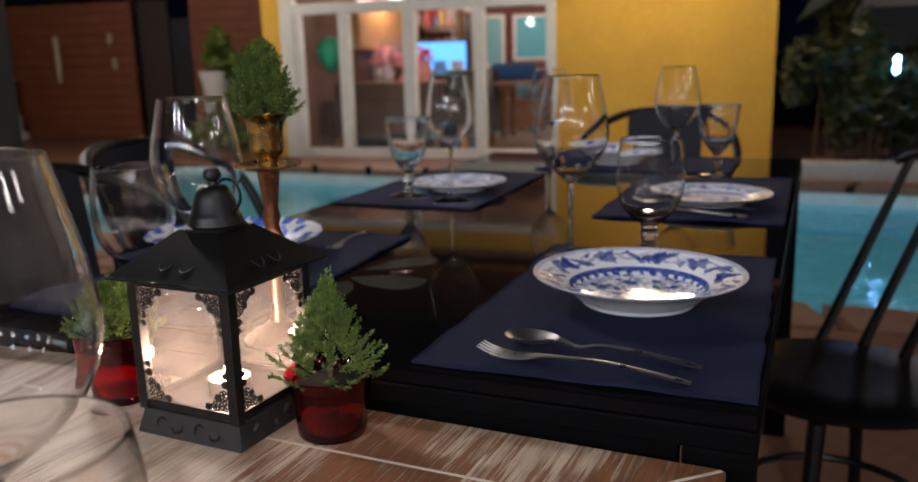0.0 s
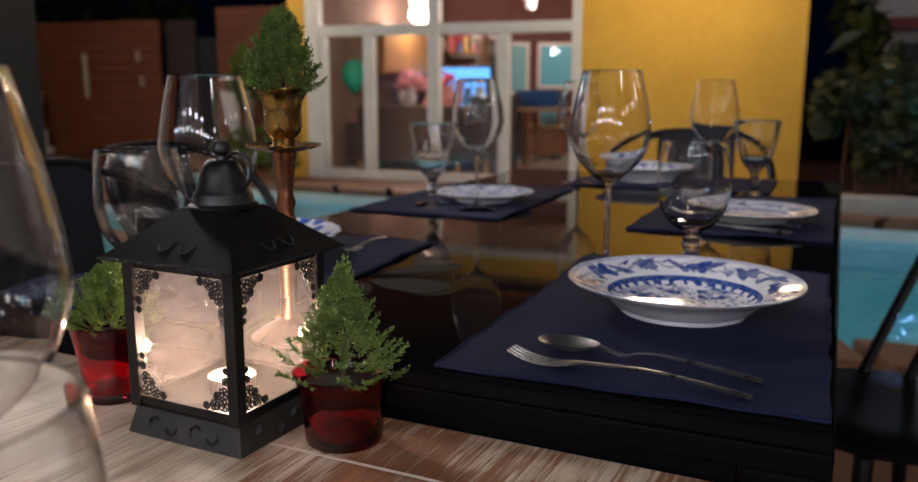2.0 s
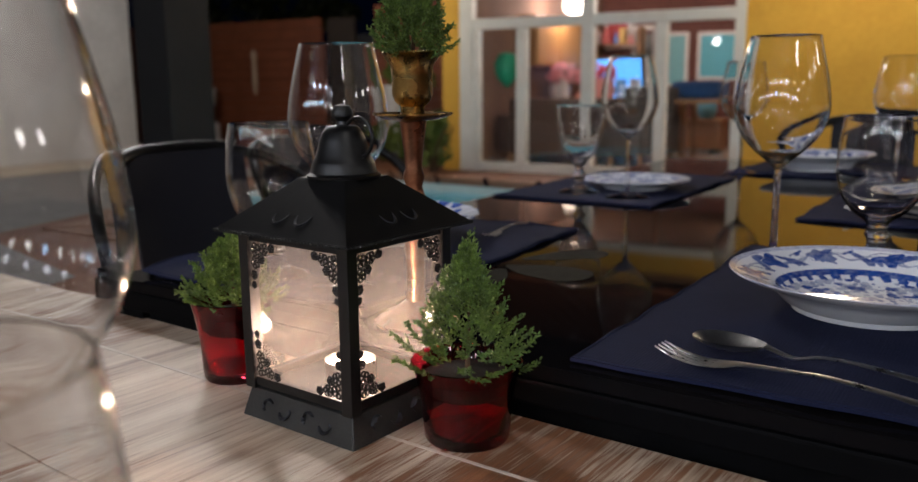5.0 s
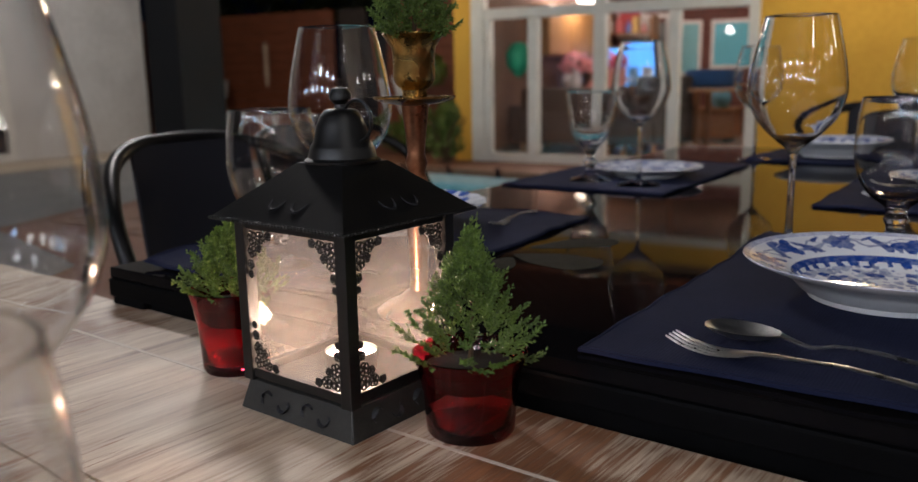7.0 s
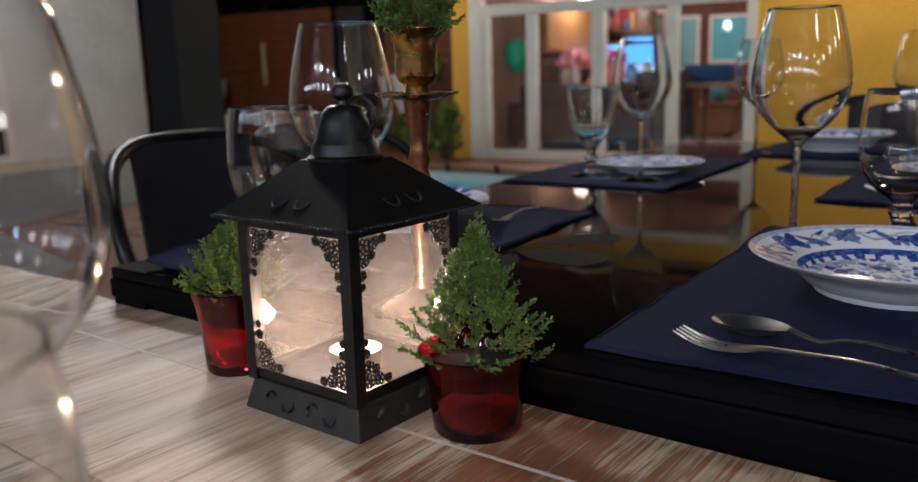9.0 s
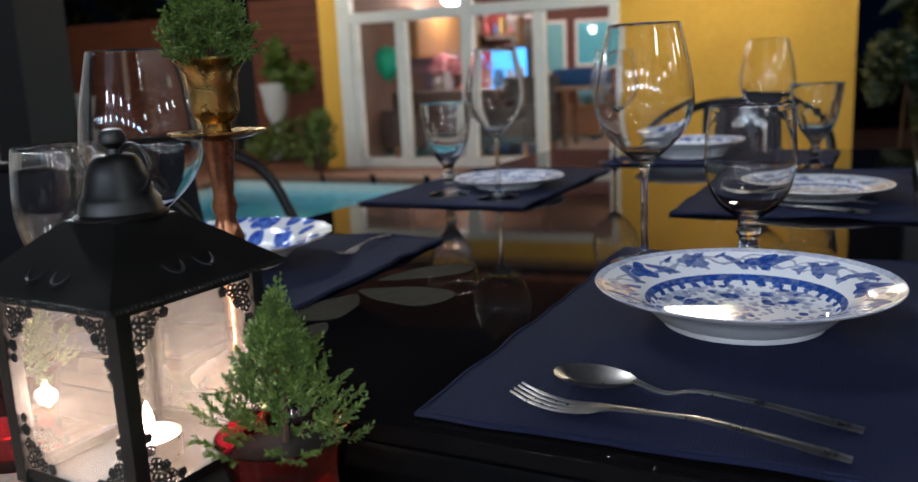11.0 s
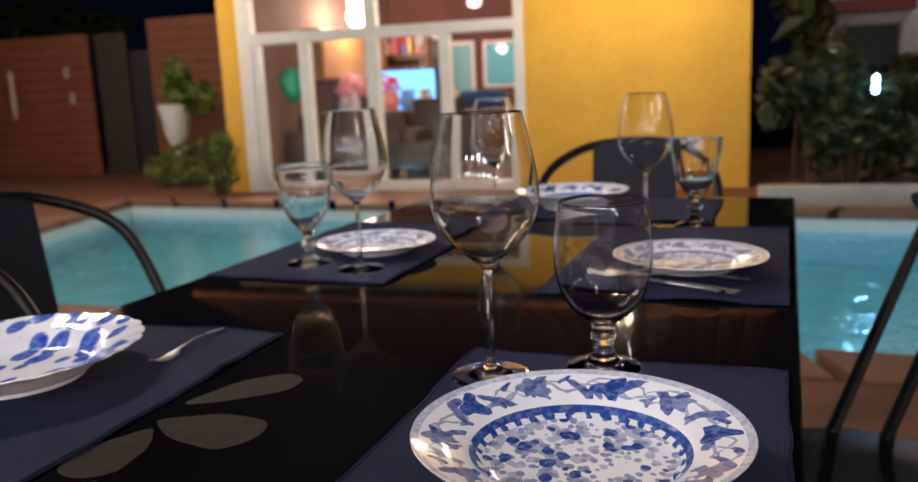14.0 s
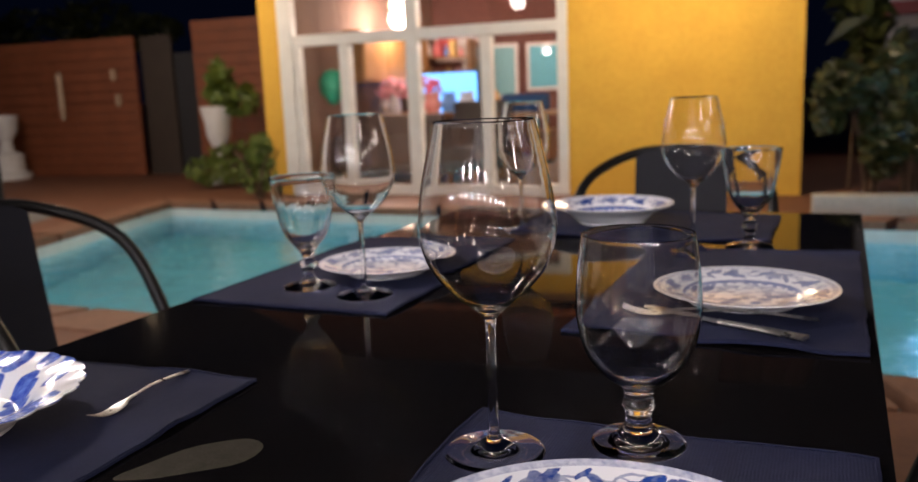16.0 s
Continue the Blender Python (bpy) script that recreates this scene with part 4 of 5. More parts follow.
# ---- crockery ----
SOUP = [(0, 0.010), (0.03, 0.0095), (0.062, 0.0105), (0.070, 0.0125), (0.078, 0.021), (0.084, 0.026), (0.10, 0.0315), (0.117, 0.0365), (0.1195, 0.038), (0.1200, 0.0372), (0.1185, 0.0355),
        (0.10, 0.0275), (0.086, 0.022), (0.079, 0.016), (0.071, 0.0075), (0.066, 0.0050), (0.064, 0.0), (0.060, 0.0), (0.058, 0.0045), (0, 0.005)]


def plate(x, y, size, profile, material, turn, label, scallop=0.0):
    prof = [(r * size, z * (size if scallop == 0 else 1)) for r, z in profile]
    bm = lathe(prof, 96)
    bm.faces.ensure_lookup_table()
    under = max(range(len(prof)), key=lambda q: prof[q][0])
    if scallop:
        for v in bm.verts:
            r = math.hypot(v.co.x, v.co.y)
            k = 1 + scallop * max(0, (r / (0.12 * size) - 0.7)) / 0.3 * abs(math.sin(12 * math.atan2(v.co.y, v.co.x)))
            v.co.x, v.co.y = v.co.x * k, v.co.y * k
    for k, f in enumerate(bm.faces):
        f.material_index = 1 if k // 96 >= under else 0
    ob = finish("plate", bm, material)
    ob.data.materials.append(M_PORCELAIN_PLAIN)
    ob.matrix_world = pose(x, y, TABLE_Z + 0.0046, 0, 0, turn)
    return tagged(ob, label, "plate", "plates on the table")


FLAT = [(0, 0.007), (0.06, 0.007), (0.07, 0.0085), (0.078, 0.0135), (0.105, 0.0195), (0.1195, 0.0225), (0.1200, 0.0215), (0.105, 0.0165), (0.08, 0.0105), (0.072, 0.0045), (0.068, 0.0), (0.064, 0.0), (0.062, 0.0035), (0, 0.004)]
plate(0.165, 0.932, 0.975, [(r, z * 0.95) for r, z in SOUP], M_PLATE, 20, "white soup plate with blue flowers and scrolls")
plate(-0.284, 1.695, 0.85, FLAT, M_PLATE_SMALL, 50, "white flat plate with a blue floral rim")
plate(0.232, 1.605, 0.90, FLAT, M_PLATE_SMALL, 110, "white flat plate with blue flowers at its centre")
plate(-0.02, 2.20, 1.0, SOUP, M_PLATE, 70, "white soup plate with a blue flowered rim")
plate(-0.412, 1.035, 1.0, [(r, z * 0.9) for r, z in SOUP], M_LEAF_PLATE, 0, "white scalloped plate with large blue leaves", 0.035)


# ---- glassware ----
WINE = [(0, 0.0015), (0.022, 0.002), (0.0375, 0.0006), (0.0385, 0.0016), (0.036, 0.0032), (0.018, 0.0065), (0.0065, 0.012), (0.0042, 0.022), (0.0037, 0.06), (0.0040, 0.098), (0.0065, 0.108), (0.016, 0.1165),
        (0.032, 0.131), (0.044, 0.147), (0.0502, 0.166), (0.0508, 0.180), (0.0475, 0.205), (0.0415, 0.232), (0.0372, 0.250), (0.0368, 0.2512), (0.0365, 0.2506), (0.0410, 0.2315), (0.0469, 0.205), (0.0502, 0.180),
        (0.0496, 0.1662), (0.0435, 0.1478), (0.0318, 0.1322), (0.0158, 0.1182), (0, 0.1140)]
GOBLET = [(0, 0.0015), (0.020, 0.002), (0.034, 0.0006), (0.035, 0.002), (0.032, 0.004), (0.017, 0.009), (0.0105, 0.016), (0.0095, 0.024), (0.0125, 0.031), (0.0105, 0.038), (0.0135, 0.046), (0.027, 0.056), (0.039, 0.073),
          (0.0448, 0.096), (0.0455, 0.115), (0.0435, 0.140), (0.0408, 0.159), (0.0402, 0.1602), (0.0399, 0.1594), (0.0429, 0.140), (0.0449, 0.115), (0.0442, 0.0965), (0.0384, 0.0742), (0.0264, 0.0578), (0.0125, 0.0500), (0, 0.0485)]


FLARED = [(0, 0.0015), (0.022, 0.002), (0.0365, 0.0006), (0.0375, 0.002), (0.034, 0.0042), (0.016, 0.0085), (0.0085, 0.016), (0.0075, 0.024), (0.0135, 0.034), (0.0080, 0.043), (0.0120, 0.054), (0.0200, 0.064), (0.0310, 0.080),
          (0.0385, 0.103), (0.0430, 0.130), (0.0470, 0.158), (0.0468, 0.1602), (0.0462, 0.1596), (0.0420, 0.130), (0.0374, 0.104), (0.0296, 0.082), (0.0180, 0.068), (0.0090, 0.0630), (0, 0.0615)]


def smooth_profile(p):
    return [(max(0.0, v.x), v.y) for v in spline([(r, z, 0) for r, z in p], 3)]


def turned_part(name, profile, parent):
    """One stretch of a glass's wall; the stretches meet edge to edge, so that the glass stays one body."""
    bm = lathe(profile, 56, fix=False)
    bmesh.ops.reverse_faces(bm, faces=bm.faces[:])
    ob = part(name, bm, M_GLASS, parent)
    ob.visible_shadow = False
    return ob


def cut_facets(ob, lo, hi, count, depth):
    """Shallow flutes cut into the outside of a glass bowl."""
    for v in ob.data.vertices:
        r = math.hypot(v.co.x, v.co.y)
        if lo < v.co.z < hi and r > 0.004:
            k = 1 - depth * abs(math.cos(count * math.atan2(v.co.y, v.co.x))) * math.sin(math.pi * (v.co.z - lo) / (hi - lo))
            v.co.x, v.co.y = v.co.x * k, v.co.y * k


def stemware(name, profile, cuts, places, label, group, fluted=False):
    p = smooth_profile(profile)
    a, b = 3 * cuts[0], 3 * cuts[1]
    first = thing(name, Matrix(), label, "glass", group)
    turned_part("foot", p[:a + 1], first)
    turned_part("stem", p[a:b + 1], first)
    bowl = turned_part("bowl", p[b:], first)
    if fluted:
        cut_facets(bowl, 0.052, 0.125, 7, 0.045)
    for k, (x, y, z, s, turn, *tall) in enumerate(places):
        ob = first if k == 0 else copy_thing(first, Matrix())
        ob.matrix_basis = pose(x, y, z, 0, 0, turn) @ Matrix.Diagonal((s, s, tall[0] if tall else s, 1))


TZ = TABLE_Z + 0.0002
MZ = TABLE_Z + 0.0046
stemware("wine_glass", WINE, (7, 10), [(0.057, 1.116, MZ, 0.975, 0), (-0.253, 1.55, MZ, 0.96, 40), (0.150, 1.945, TZ, 0.98, 10), (-0.165, 2.08, TZ, 0.98, 70), (-0.301, 0.797, TZ, 0.955, 20), (-0.086, 0.299, WOOD_Z + 0.0004, 1.15, 0, 1.096)],
         "large clear wine glass, empty, on a thin stem", "wine glasses")
stemware("water_goblet", GOBLET, (6, 10), [(0.158, 1.156, MZ, 1.0, 0), (-0.393, 0.80, MZ, 1.0, 50), (-0.003, 0.232, WOOD_Z + 0.0004, 1.15, 0, 1.11)],
         "clear water goblet with a short knobbed stem", "water goblets")
stemware("cut_glass_goblet", FLARED, (7, 10), [(-0.354, 1.582, MZ, 0.98, 30), (0.238, 1.985, TZ, 1.0, 15)],
         "small flared cut-glass goblet on a baluster stem", "flared goblets", True)


# ---- cutlery ----
def strip(points, widths, thick, material, parent, name):
    """A flat bar of changing width that follows points."""
    bm = bmesh.new()
    pts = [Vector(p) for p in points]
    rings = []
    for i, p in enumerate(pts):
        d = (pts[min(i + 1, len(pts) - 1)] - pts[max(i - 1, 0)]).normalized()
        s = d.cross(Vector((0, 0, 1))).normalized()
        u = s.cross(d)
        w = widths[i] / 2
        rings.append([bm.verts.new(p + s * a * w + u * b * thick) for a, b in ((-1, 0), (-0.8, 0.5), (0, 0.8), (0.8, 0.5), (1, 0), (0.8, -0.5), (-0.8, -0.5))])
    for a, b in zip(rings, rings[1:]):
        for k in range(7):
            bm.faces.new((a[k], a[(k + 1) % 7], b[(k + 1) % 7], b[k]))
    bm.faces.new(rings[0])
    bm.faces.new(rings[-1][::-1])
    bmesh.ops.recalc_face_normals(bm, faces=bm.faces[:])
    return part(name, bm, material, parent)


HANDLE = [(0.055, 0, 0.005), (0.075, 0, 0.0095), (0.10, 0, 0.0105), (0.14, 0, 0.0075), (0.17, 0, 0.004), (0.188, 0, 0.002)]
HANDLE_W = [0.006, 0.0052, 0.0062, 0.0085, 0.0125, 0.009]


def widths_at(values, n):
    return [float(np.interp(k / (n - 1), np.linspace(0, 1, len(values)), values)) for k in range(n)]


def spoon(x, y, turn, z=MZ, size=1.0):
    ob = thing("spoon", pose(x, y, z, 0, 0, turn) @ Matrix.Scale(size, 4), "polished steel table spoon on the placemat", "spoon", "cutlery")
    bm = bmesh.new()
    n, m = 16, 24
    for layer, lift in ((0, 0.0), (1, 0.0012)):
        centre = bm.verts.new((0.0, 0, 0.0012 + lift))
        prev = None
        for k in range(1, 7):
            f = k / 6
            ring = []
            for i in range(m):
                a = 2 * math.pi * i / m
                egg = 1 + 0.14 * math.cos(a + math.pi)
                ring.append(bm.verts.new((0.033 * f * math.cos(a), 0.0205 * egg * f * math.sin(a), 0.0012 + lift + 0.0085 * f * f)))
            for i in range(m):
                j = (i + 1) % m
                if prev is None:
                    bm.faces.new((centre, ring[i], ring[j]))
                else:
                    bm.faces.new((prev[i], ring[i], ring[j], prev[j]))
            prev = ring
    bmesh.ops.remove_doubles(bm, verts=bm.verts[:], dist=0.00001)
    part("bowl", bm, M_STEEL, ob)
    pts = spline([(0.0315, 0, 0.0105)] + HANDLE, 5)
    strip(pts, widths_at([0.009] + HANDLE_W, len(pts)), 0.0016, M_STEEL, ob, "handle")
    return ob


def fork(x, y, turn, z=MZ, size=1.0):
    ob = thing("fork", pose(x, y, z, 0, 0, turn) @ Matrix.Scale(size, 4), "polished steel table fork on the placemat", "fork", "cutlery")
    for k in range(4):
        v = (k - 1.5) * 0.0062
        pts = spline([(-0.034, v * 0.95, 0.0105), (-0.018, v, 0.0050), (0.0, v, 0.0025), (0.018, v * 0.85, 0.0035)], 4)
        strip(pts, widths_at([0.0016, 0.0034, 0.0036, 0.005], len(pts)), 0.0012, M_STEEL, ob, "tine")
    pts = spline([(0.014, 0, 0.0032), (0.026, 0, 0.0050), (0.040, 0, 0.0075)] + HANDLE[1:], 5)
    strip(pts, widths_at([0.0235, 0.0215, 0.0095] + HANDLE_W[1:], len(pts)), 0.0014, M_STEEL, ob, "handle")
    return ob


def knife(x, y, turn, z=MZ):
    ob = thing("knife", pose(x, y, z, 0, 0, turn), "plain steel table knife on the placemat", "knife", "cutlery")
    pts = [(-0.10, 0, 0.002), (-0.09, 0.002, 0.002), (-0.04, 0.002, 0.0022), (0.0, 0, 0.003)]
    strip(pts, [0.004, 0.014, 0.018, 0.011], 0.0010, M_STEEL, ob, "blade")
    pts = spline([(0.0, 0, 0.003), (0.04, 0, 0.0038), (0.10, 0, 0.004)], 4)
    strip(pts, widths_at([0.010, 0.014, 0.017], len(pts)), 0.0034, M_STEEL, ob, "handle")
    return ob


spoon(0.0826, 0.7606, -11.0, MZ, 0.853)
fork(0.0694, 0.7205, -10.6, MZ, 0.88)
knife(0.205, 1.495, -30)
fork(0.13, 1.505, 3, MZ + 0.003, 0.95)
fork(-0.293, 1.110, 91, MZ, 0.60)


# ---- candle lantern ----
LAN = pose(-0.168, 0.627, WOOD_Z + 0.0003, 0, 0, -8)
lantern = thing("lantern", LAN, "black tin candle lantern with frosted panes and pierced trim", "lantern")


def frustum(h0, h1, z0, z1, bm=None):
    bm = bm or bmesh.new()
    lo = [bm.verts.new((a * h0, b * h0, z0)) for a, b in ((-1, -1), (1, -1), (1, 1), (-1, 1))]
    hi = [bm.verts.new((a * h1, b * h1, z1)) for a, b in ((-1, -1), (1, -1), (1, 1), (-1, 1))]
    bm.faces.new(lo[::-1])
    bm.faces.new(hi)
    for e in range(4):
        bm.faces.new((lo[e], lo[(e + 1) % 4], hi[(e + 1) % 4], hi[e]))
    return bm


bm = frustum(0.0575, 0.0520, 0.0, 0.022)
bmesh.ops.bevel(bm, geom=bm.edges[:], offset=0.0008, segments=1, affect="EDGES")
# Same black tin, lightened: the light on the sloping faces is in the colour.
part("base", bm, simple("lightened_base_tin", (0.016, 0.015, 0.013), (0.034, 0.032, 0.028), 0.5, scale=60, bump=0.2, distance=0.0004, spec=0.4), lantern, "flared tin base, greyed for light on its slope", False)
# Nothing is cut: dark bars stand in for the shade inside crescent openings.
for s, (dx, dy) in enumerate(((0, -1), (1, 0), (0, 1), (-1, 0))):
    for k in range(4):
        u = (-0.030, -0.013, 0.012, 0.028)[k]
        bm = bmesh.new()
        a0 = (0.6, 3.4)[k % 2]
        arc = [(u + 0.0052 * math.cos(a0 + t * 0.42), 0.0112 + 0.0052 * math.sin(a0 + t * 0.42)) for t in range(9)]
        ring = []
        for q, (pu, pz) in enumerate(arc):
            h = 0.0575 - 0.0055 * pz / 0.022 + 0.0007
            ring.append(Vector((pu, -h, pz)))
        add_tube(bm, ring, [0.0006 + 0.0022 * math.sin(math.pi * q / 8) for q in range(9)], 6, 0.35)
        bmesh.ops.transform(bm, matrix=pose(0, 0, 0, 0, 0, 90 * s), verts=bm.verts[:])
        part("crescent_shade", bm, M_DARK, lantern, "dark crescent bar standing for a shaded opening")
part("floor_plate", box((-0.050, -0.050, 0.0225), (0.050, 0.050, 0.0245)), M_LANTERN, lantern, smooth=False)
H = 0.050
for a in (-1, 1):
    for b in (-1, 1):
        part("corner_post", box((a * H - 0.0048, b * H - 0.0048, 0.022), (a * H + 0.0048, b * H + 0.0048, 0.139), 0.0008), M_LANTERN, lantern, smooth=False)
def misted_pane():
    """Old lantern glass: clear, with a milky bloom that catches the candle, uneven towards the edges."""
    n = Nodes("misted_lantern_glass")
    v = n.coords()
    tr, tl, gl = n.add("ShaderNodeBsdfTransparent"), n.add("ShaderNodeBsdfTranslucent"), n.add("ShaderNodeBsdfGlossy")
    tl.inputs[0].default_value = (0.92, 0.86, 0.80, 1)
    gl.inputs["Roughness"].default_value = 0.03
    m1, m2 = n.add("ShaderNodeMixShader"), n.add("ShaderNodeMixShader")
    n.put(m1.inputs[0], n.ramp(n.noise(v, 38.0, 4.0, 0.6), ((0.2, (0.032, 0.032, 0.032)), (0.85, (0.058, 0.058, 0.058)))))
    n.put(m1.inputs[1], tr.outputs[0])
    df, m0 = n.add("ShaderNodeBsdfDiffuse"), n.add("ShaderNodeMixShader")
    df.inputs[0].default_value = (0.92, 0.87, 0.82, 1)
    n.put(m0.inputs[1], tl.outputs[0])
    n.put(m0.inputs[2], df.outputs[0])
    n.put(m1.inputs[2], m0.outputs[0])
    m2.inputs[0].default_value = 0.06
    n.put(m2.inputs[1], m1.outputs[0])
    n.put(m2.inputs[2], gl.outputs[0])
    n.put(n.t.nodes["Material Output"].inputs[0], m2.outputs[0])
    return n.m


M_PANE = misted_pane()


def lace(bm, flip_u, flip_v):
    """A corner spray of pierced flowers, drawn in the panel's plane."""
    for cu, cz, r in ((0.0065, 0.0065, 0.0046), (0.0155, 0.0055, 0.0040), (0.0060, 0.0160, 0.0042), (0.0235, 0.0040, 0.0028), (0.0040, 0.0255, 0.0030), (0.0125, 0.0130, 0.0030), (0.0035, 0.0330, 0.0022)):
        for k in range(5):
            a = 2 * math.pi * k / 5 + cu * 90
            p = Vector((cu + r * 0.62 * math.cos(a), 0, cz + r * 0.62 * math.sin(a)))
            ring = [p + Vector((r * 0.45 * math.cos(t * math.pi / 4), 0, r * 0.45 * math.sin(t * math.pi / 4))) for t in range(9)]
            ring = [Vector((q.x * flip_u, q.y, q.z * flip_v)) for q in ring]
            add_tube(bm, ring, 0.00075, 5, 1.0, (0, 1, 0.01))


for s in range(4):
    turn = pose(0, 0, 0, 0, 0, 90 * s)
    for z0, z1 in ((0.0245, 0.031), (0.133, 0.1385)):
        part("rail", box((-H + 0.005, -H - 0.0030, z0), (H - 0.005, -H + 0.0030, z1), 0.0006, turn), M_LANTERN, lantern, smooth=False)
    pane = part("pane", box((-H + 0.005, -H - 0.0009, 0.031), (H - 0.005, -H + 0.0006, 0.133), 0, turn), M_PANE, lantern, "misted glass pane", False)
    pane.visible_shadow = False
    for fu, fv, u0, z0 in ((1, 1, -H + 0.0045, 0.0305), (-1, 1, H - 0.0045, 0.0305), (1, -1, -H + 0.0045, 0.1335), (-1, -1, H - 0.0045, 0.1335)):
        bm = bmesh.new()
        lace(bm, fu, fv)
        bmesh.ops.transform(bm, matrix=turn @ Matrix.Translation((u0, -H - 0.0022, z0)), verts=bm.verts[:])
        part("corner_trim", bm, M_LANTERN, lantern, "pierced flower trim")

bm = frustum(0.0668, 0.0655, 0.1398, 0.1422)
frustum(0.0650, 0.0225, 0.1422, 0.1770, bm)
part("roof", bm, M_LANTERN, lantern, "sloping tin roof", False)
bm = bmesh.new()
for s in range(4):
    for k in range(42):
        u = -0.0655 + k * 0.131 / 41
        bmesh.ops.create_icosphere(bm, subdivisions=1, radius=0.0012, matrix=pose(0, 0, 0, 0, 0, 90 * s) @ Matrix.Translation((u, -0.0666, 0.1410)))
part("beaded_edge", bm, M_LANTERN, lantern)
for s in range(4):
    for k in range(2):
        bm = bmesh.new()
        pts = [(-0.011 + k * 0.022 + 0.0065 * math.cos(math.pi + t * 0.39), 0.155 + 0.0055 * math.sin(math.pi + t * 0.39)) for t in range(9)]
        add_tube(bm, [Vector((u, -(0.0650 - (z - 0.1422) / 0.0348 * 0.0425) - 0.0004, z)) for u, z in pts], [0.0004 + 0.0012 * math.sin(math.pi * t / 8) for t in range(9)], 6, 0.5)
        bmesh.ops.transform(bm, matrix=pose(0, 0, 0, 0, 0, 90 * s), verts=bm.verts[:])
        part("roof_vent", bm, M_DARK, lantern, "raised crescent vent")
part("chimney", lathe([(0.0, 0.1766), (0.0262, 0.1766), (0.0268, 0.1785), (0.0240, 0.1802), (0.0226, 0.187), (0.0218, 0.1885), (0.0200, 0.191), (0.0172, 0.202), (0.0145, 0.2085), (0.0115, 0.2125), (0.0085, 0.2135), (0.0, 0.2135)], 40), M_LANTERN, lantern, "bell-shaped tin cap")
part("knob", lathe([(0, 0.2135), (0.0045, 0.214), (0.0040, 0.2165), (0.0075, 0.220), (0.0078, 0.2235), (0.0055, 0.2275), (0, 0.229)], 20), M_LANTERN, lantern)
ring = [Vector((0.0165 + 0.0135 * math.cos(t * 2 * math.pi / 24), -0.001, 0.2055 + 0.0140 * math.sin(t * 2 * math.pi / 24))) for t in range(25)]
part("ring_handle", tube(ring, 0.0013, 8, 1.0, (0, 1, 0)), M_LANTERN, lantern, "thin wire carrying ring")

candle = thing("tealight", LAN @ Matrix.Translation((0, 0, 0.0247)), "burning white tealight inside the lantern", "candle")
part("cup", lathe([(0, 0), (0.0185, 0), (0.0192, 0.0145), (0.0188, 0.0145), (0.0183, 0.001), (0, 0.001)], 32), simple("thin_aluminium", (0.6, 0.6, 0.6), (0.75, 0.75, 0.74), 0.3, 1.0), candle)
part("wax", lathe([(0, 0.0012), (0.0180, 0.0012), (0.0180, 0.0125), (0.006, 0.0118), (0, 0.0118)], 32), M_WAX, candle)
part("wick", tube([(0, 0, 0.0118), (0.0003, 0, 0.016)], 0.0005, 6), M_DARK, candle)
part("flame", lathe([(0, 0.0150), (0.0028, 0.0185), (0.0038, 0.0225), (0.0026, 0.029), (0.0008, 0.0345), (0, 0.036)], 16), M_FLAME, candle, "small warm candle flame")
flame = lamp("candle_light", LAN @ Vector((0, 0, 0.0247 + 0.024)), 3.0, (1.0, 0.66, 0.45), 0.006)


# ---- little junipers in red glasses ----
def add_spray(bm, base, way, length, rnd, branch=True):
    """A feathery sprig: a fine twig clad in scale-like needles, with shorter twigs to both sides."""
    way = way.normalized()
    side = way.cross(Vector((0.3 * rnd.random(), 0.2, 1))).normalized()
    up = side.cross(way)
    n = max(4, int(length / 0.0016))
    for k in range(n):
        t = k / n
        p = base + way * (length * t) + up * (0.12 * length * t * t)
        a = k * 2.4 + rnd.random()
        out = (way + (side * math.cos(a) + up * math.sin(a)) * 0.62).normalized()
        s = (0.0048 * (1 - 0.4 * t)) * rnd.uniform(0.8, 1.2)
        w = out.cross(way).normalized() * 0.0010
        q = p + out * s
        mid = p + out * s * 0.45
        lift = w.cross(out).normalized() * 0.0005
        v = [bm.verts.new(c) for c in (p, mid - w + lift, q, mid + w + lift, mid - lift)]
        bm.faces.new((v[0], v[1], v[4]))
        bm.faces.new((v[0], v[4], v[3]))
        bm.faces.new((v[1], v[2], v[4]))
        bm.faces.new((v[4], v[2], v[3]))
    if branch:
        for k in range(5):
            t = 0.15 + 0.16 * k
            p = base + way * (length * t) + up * (0.12 * length * t * t)
            turn = side * (1 if k % 2 else -1) + up * rnd.uniform(-0.5, 0.7)
            add_spray(bm, p, way * 0.9 + turn * 0.75, length * rnd.uniform(0.34, 0.55) * (1.1 - 0.5 * t), rnd, False)


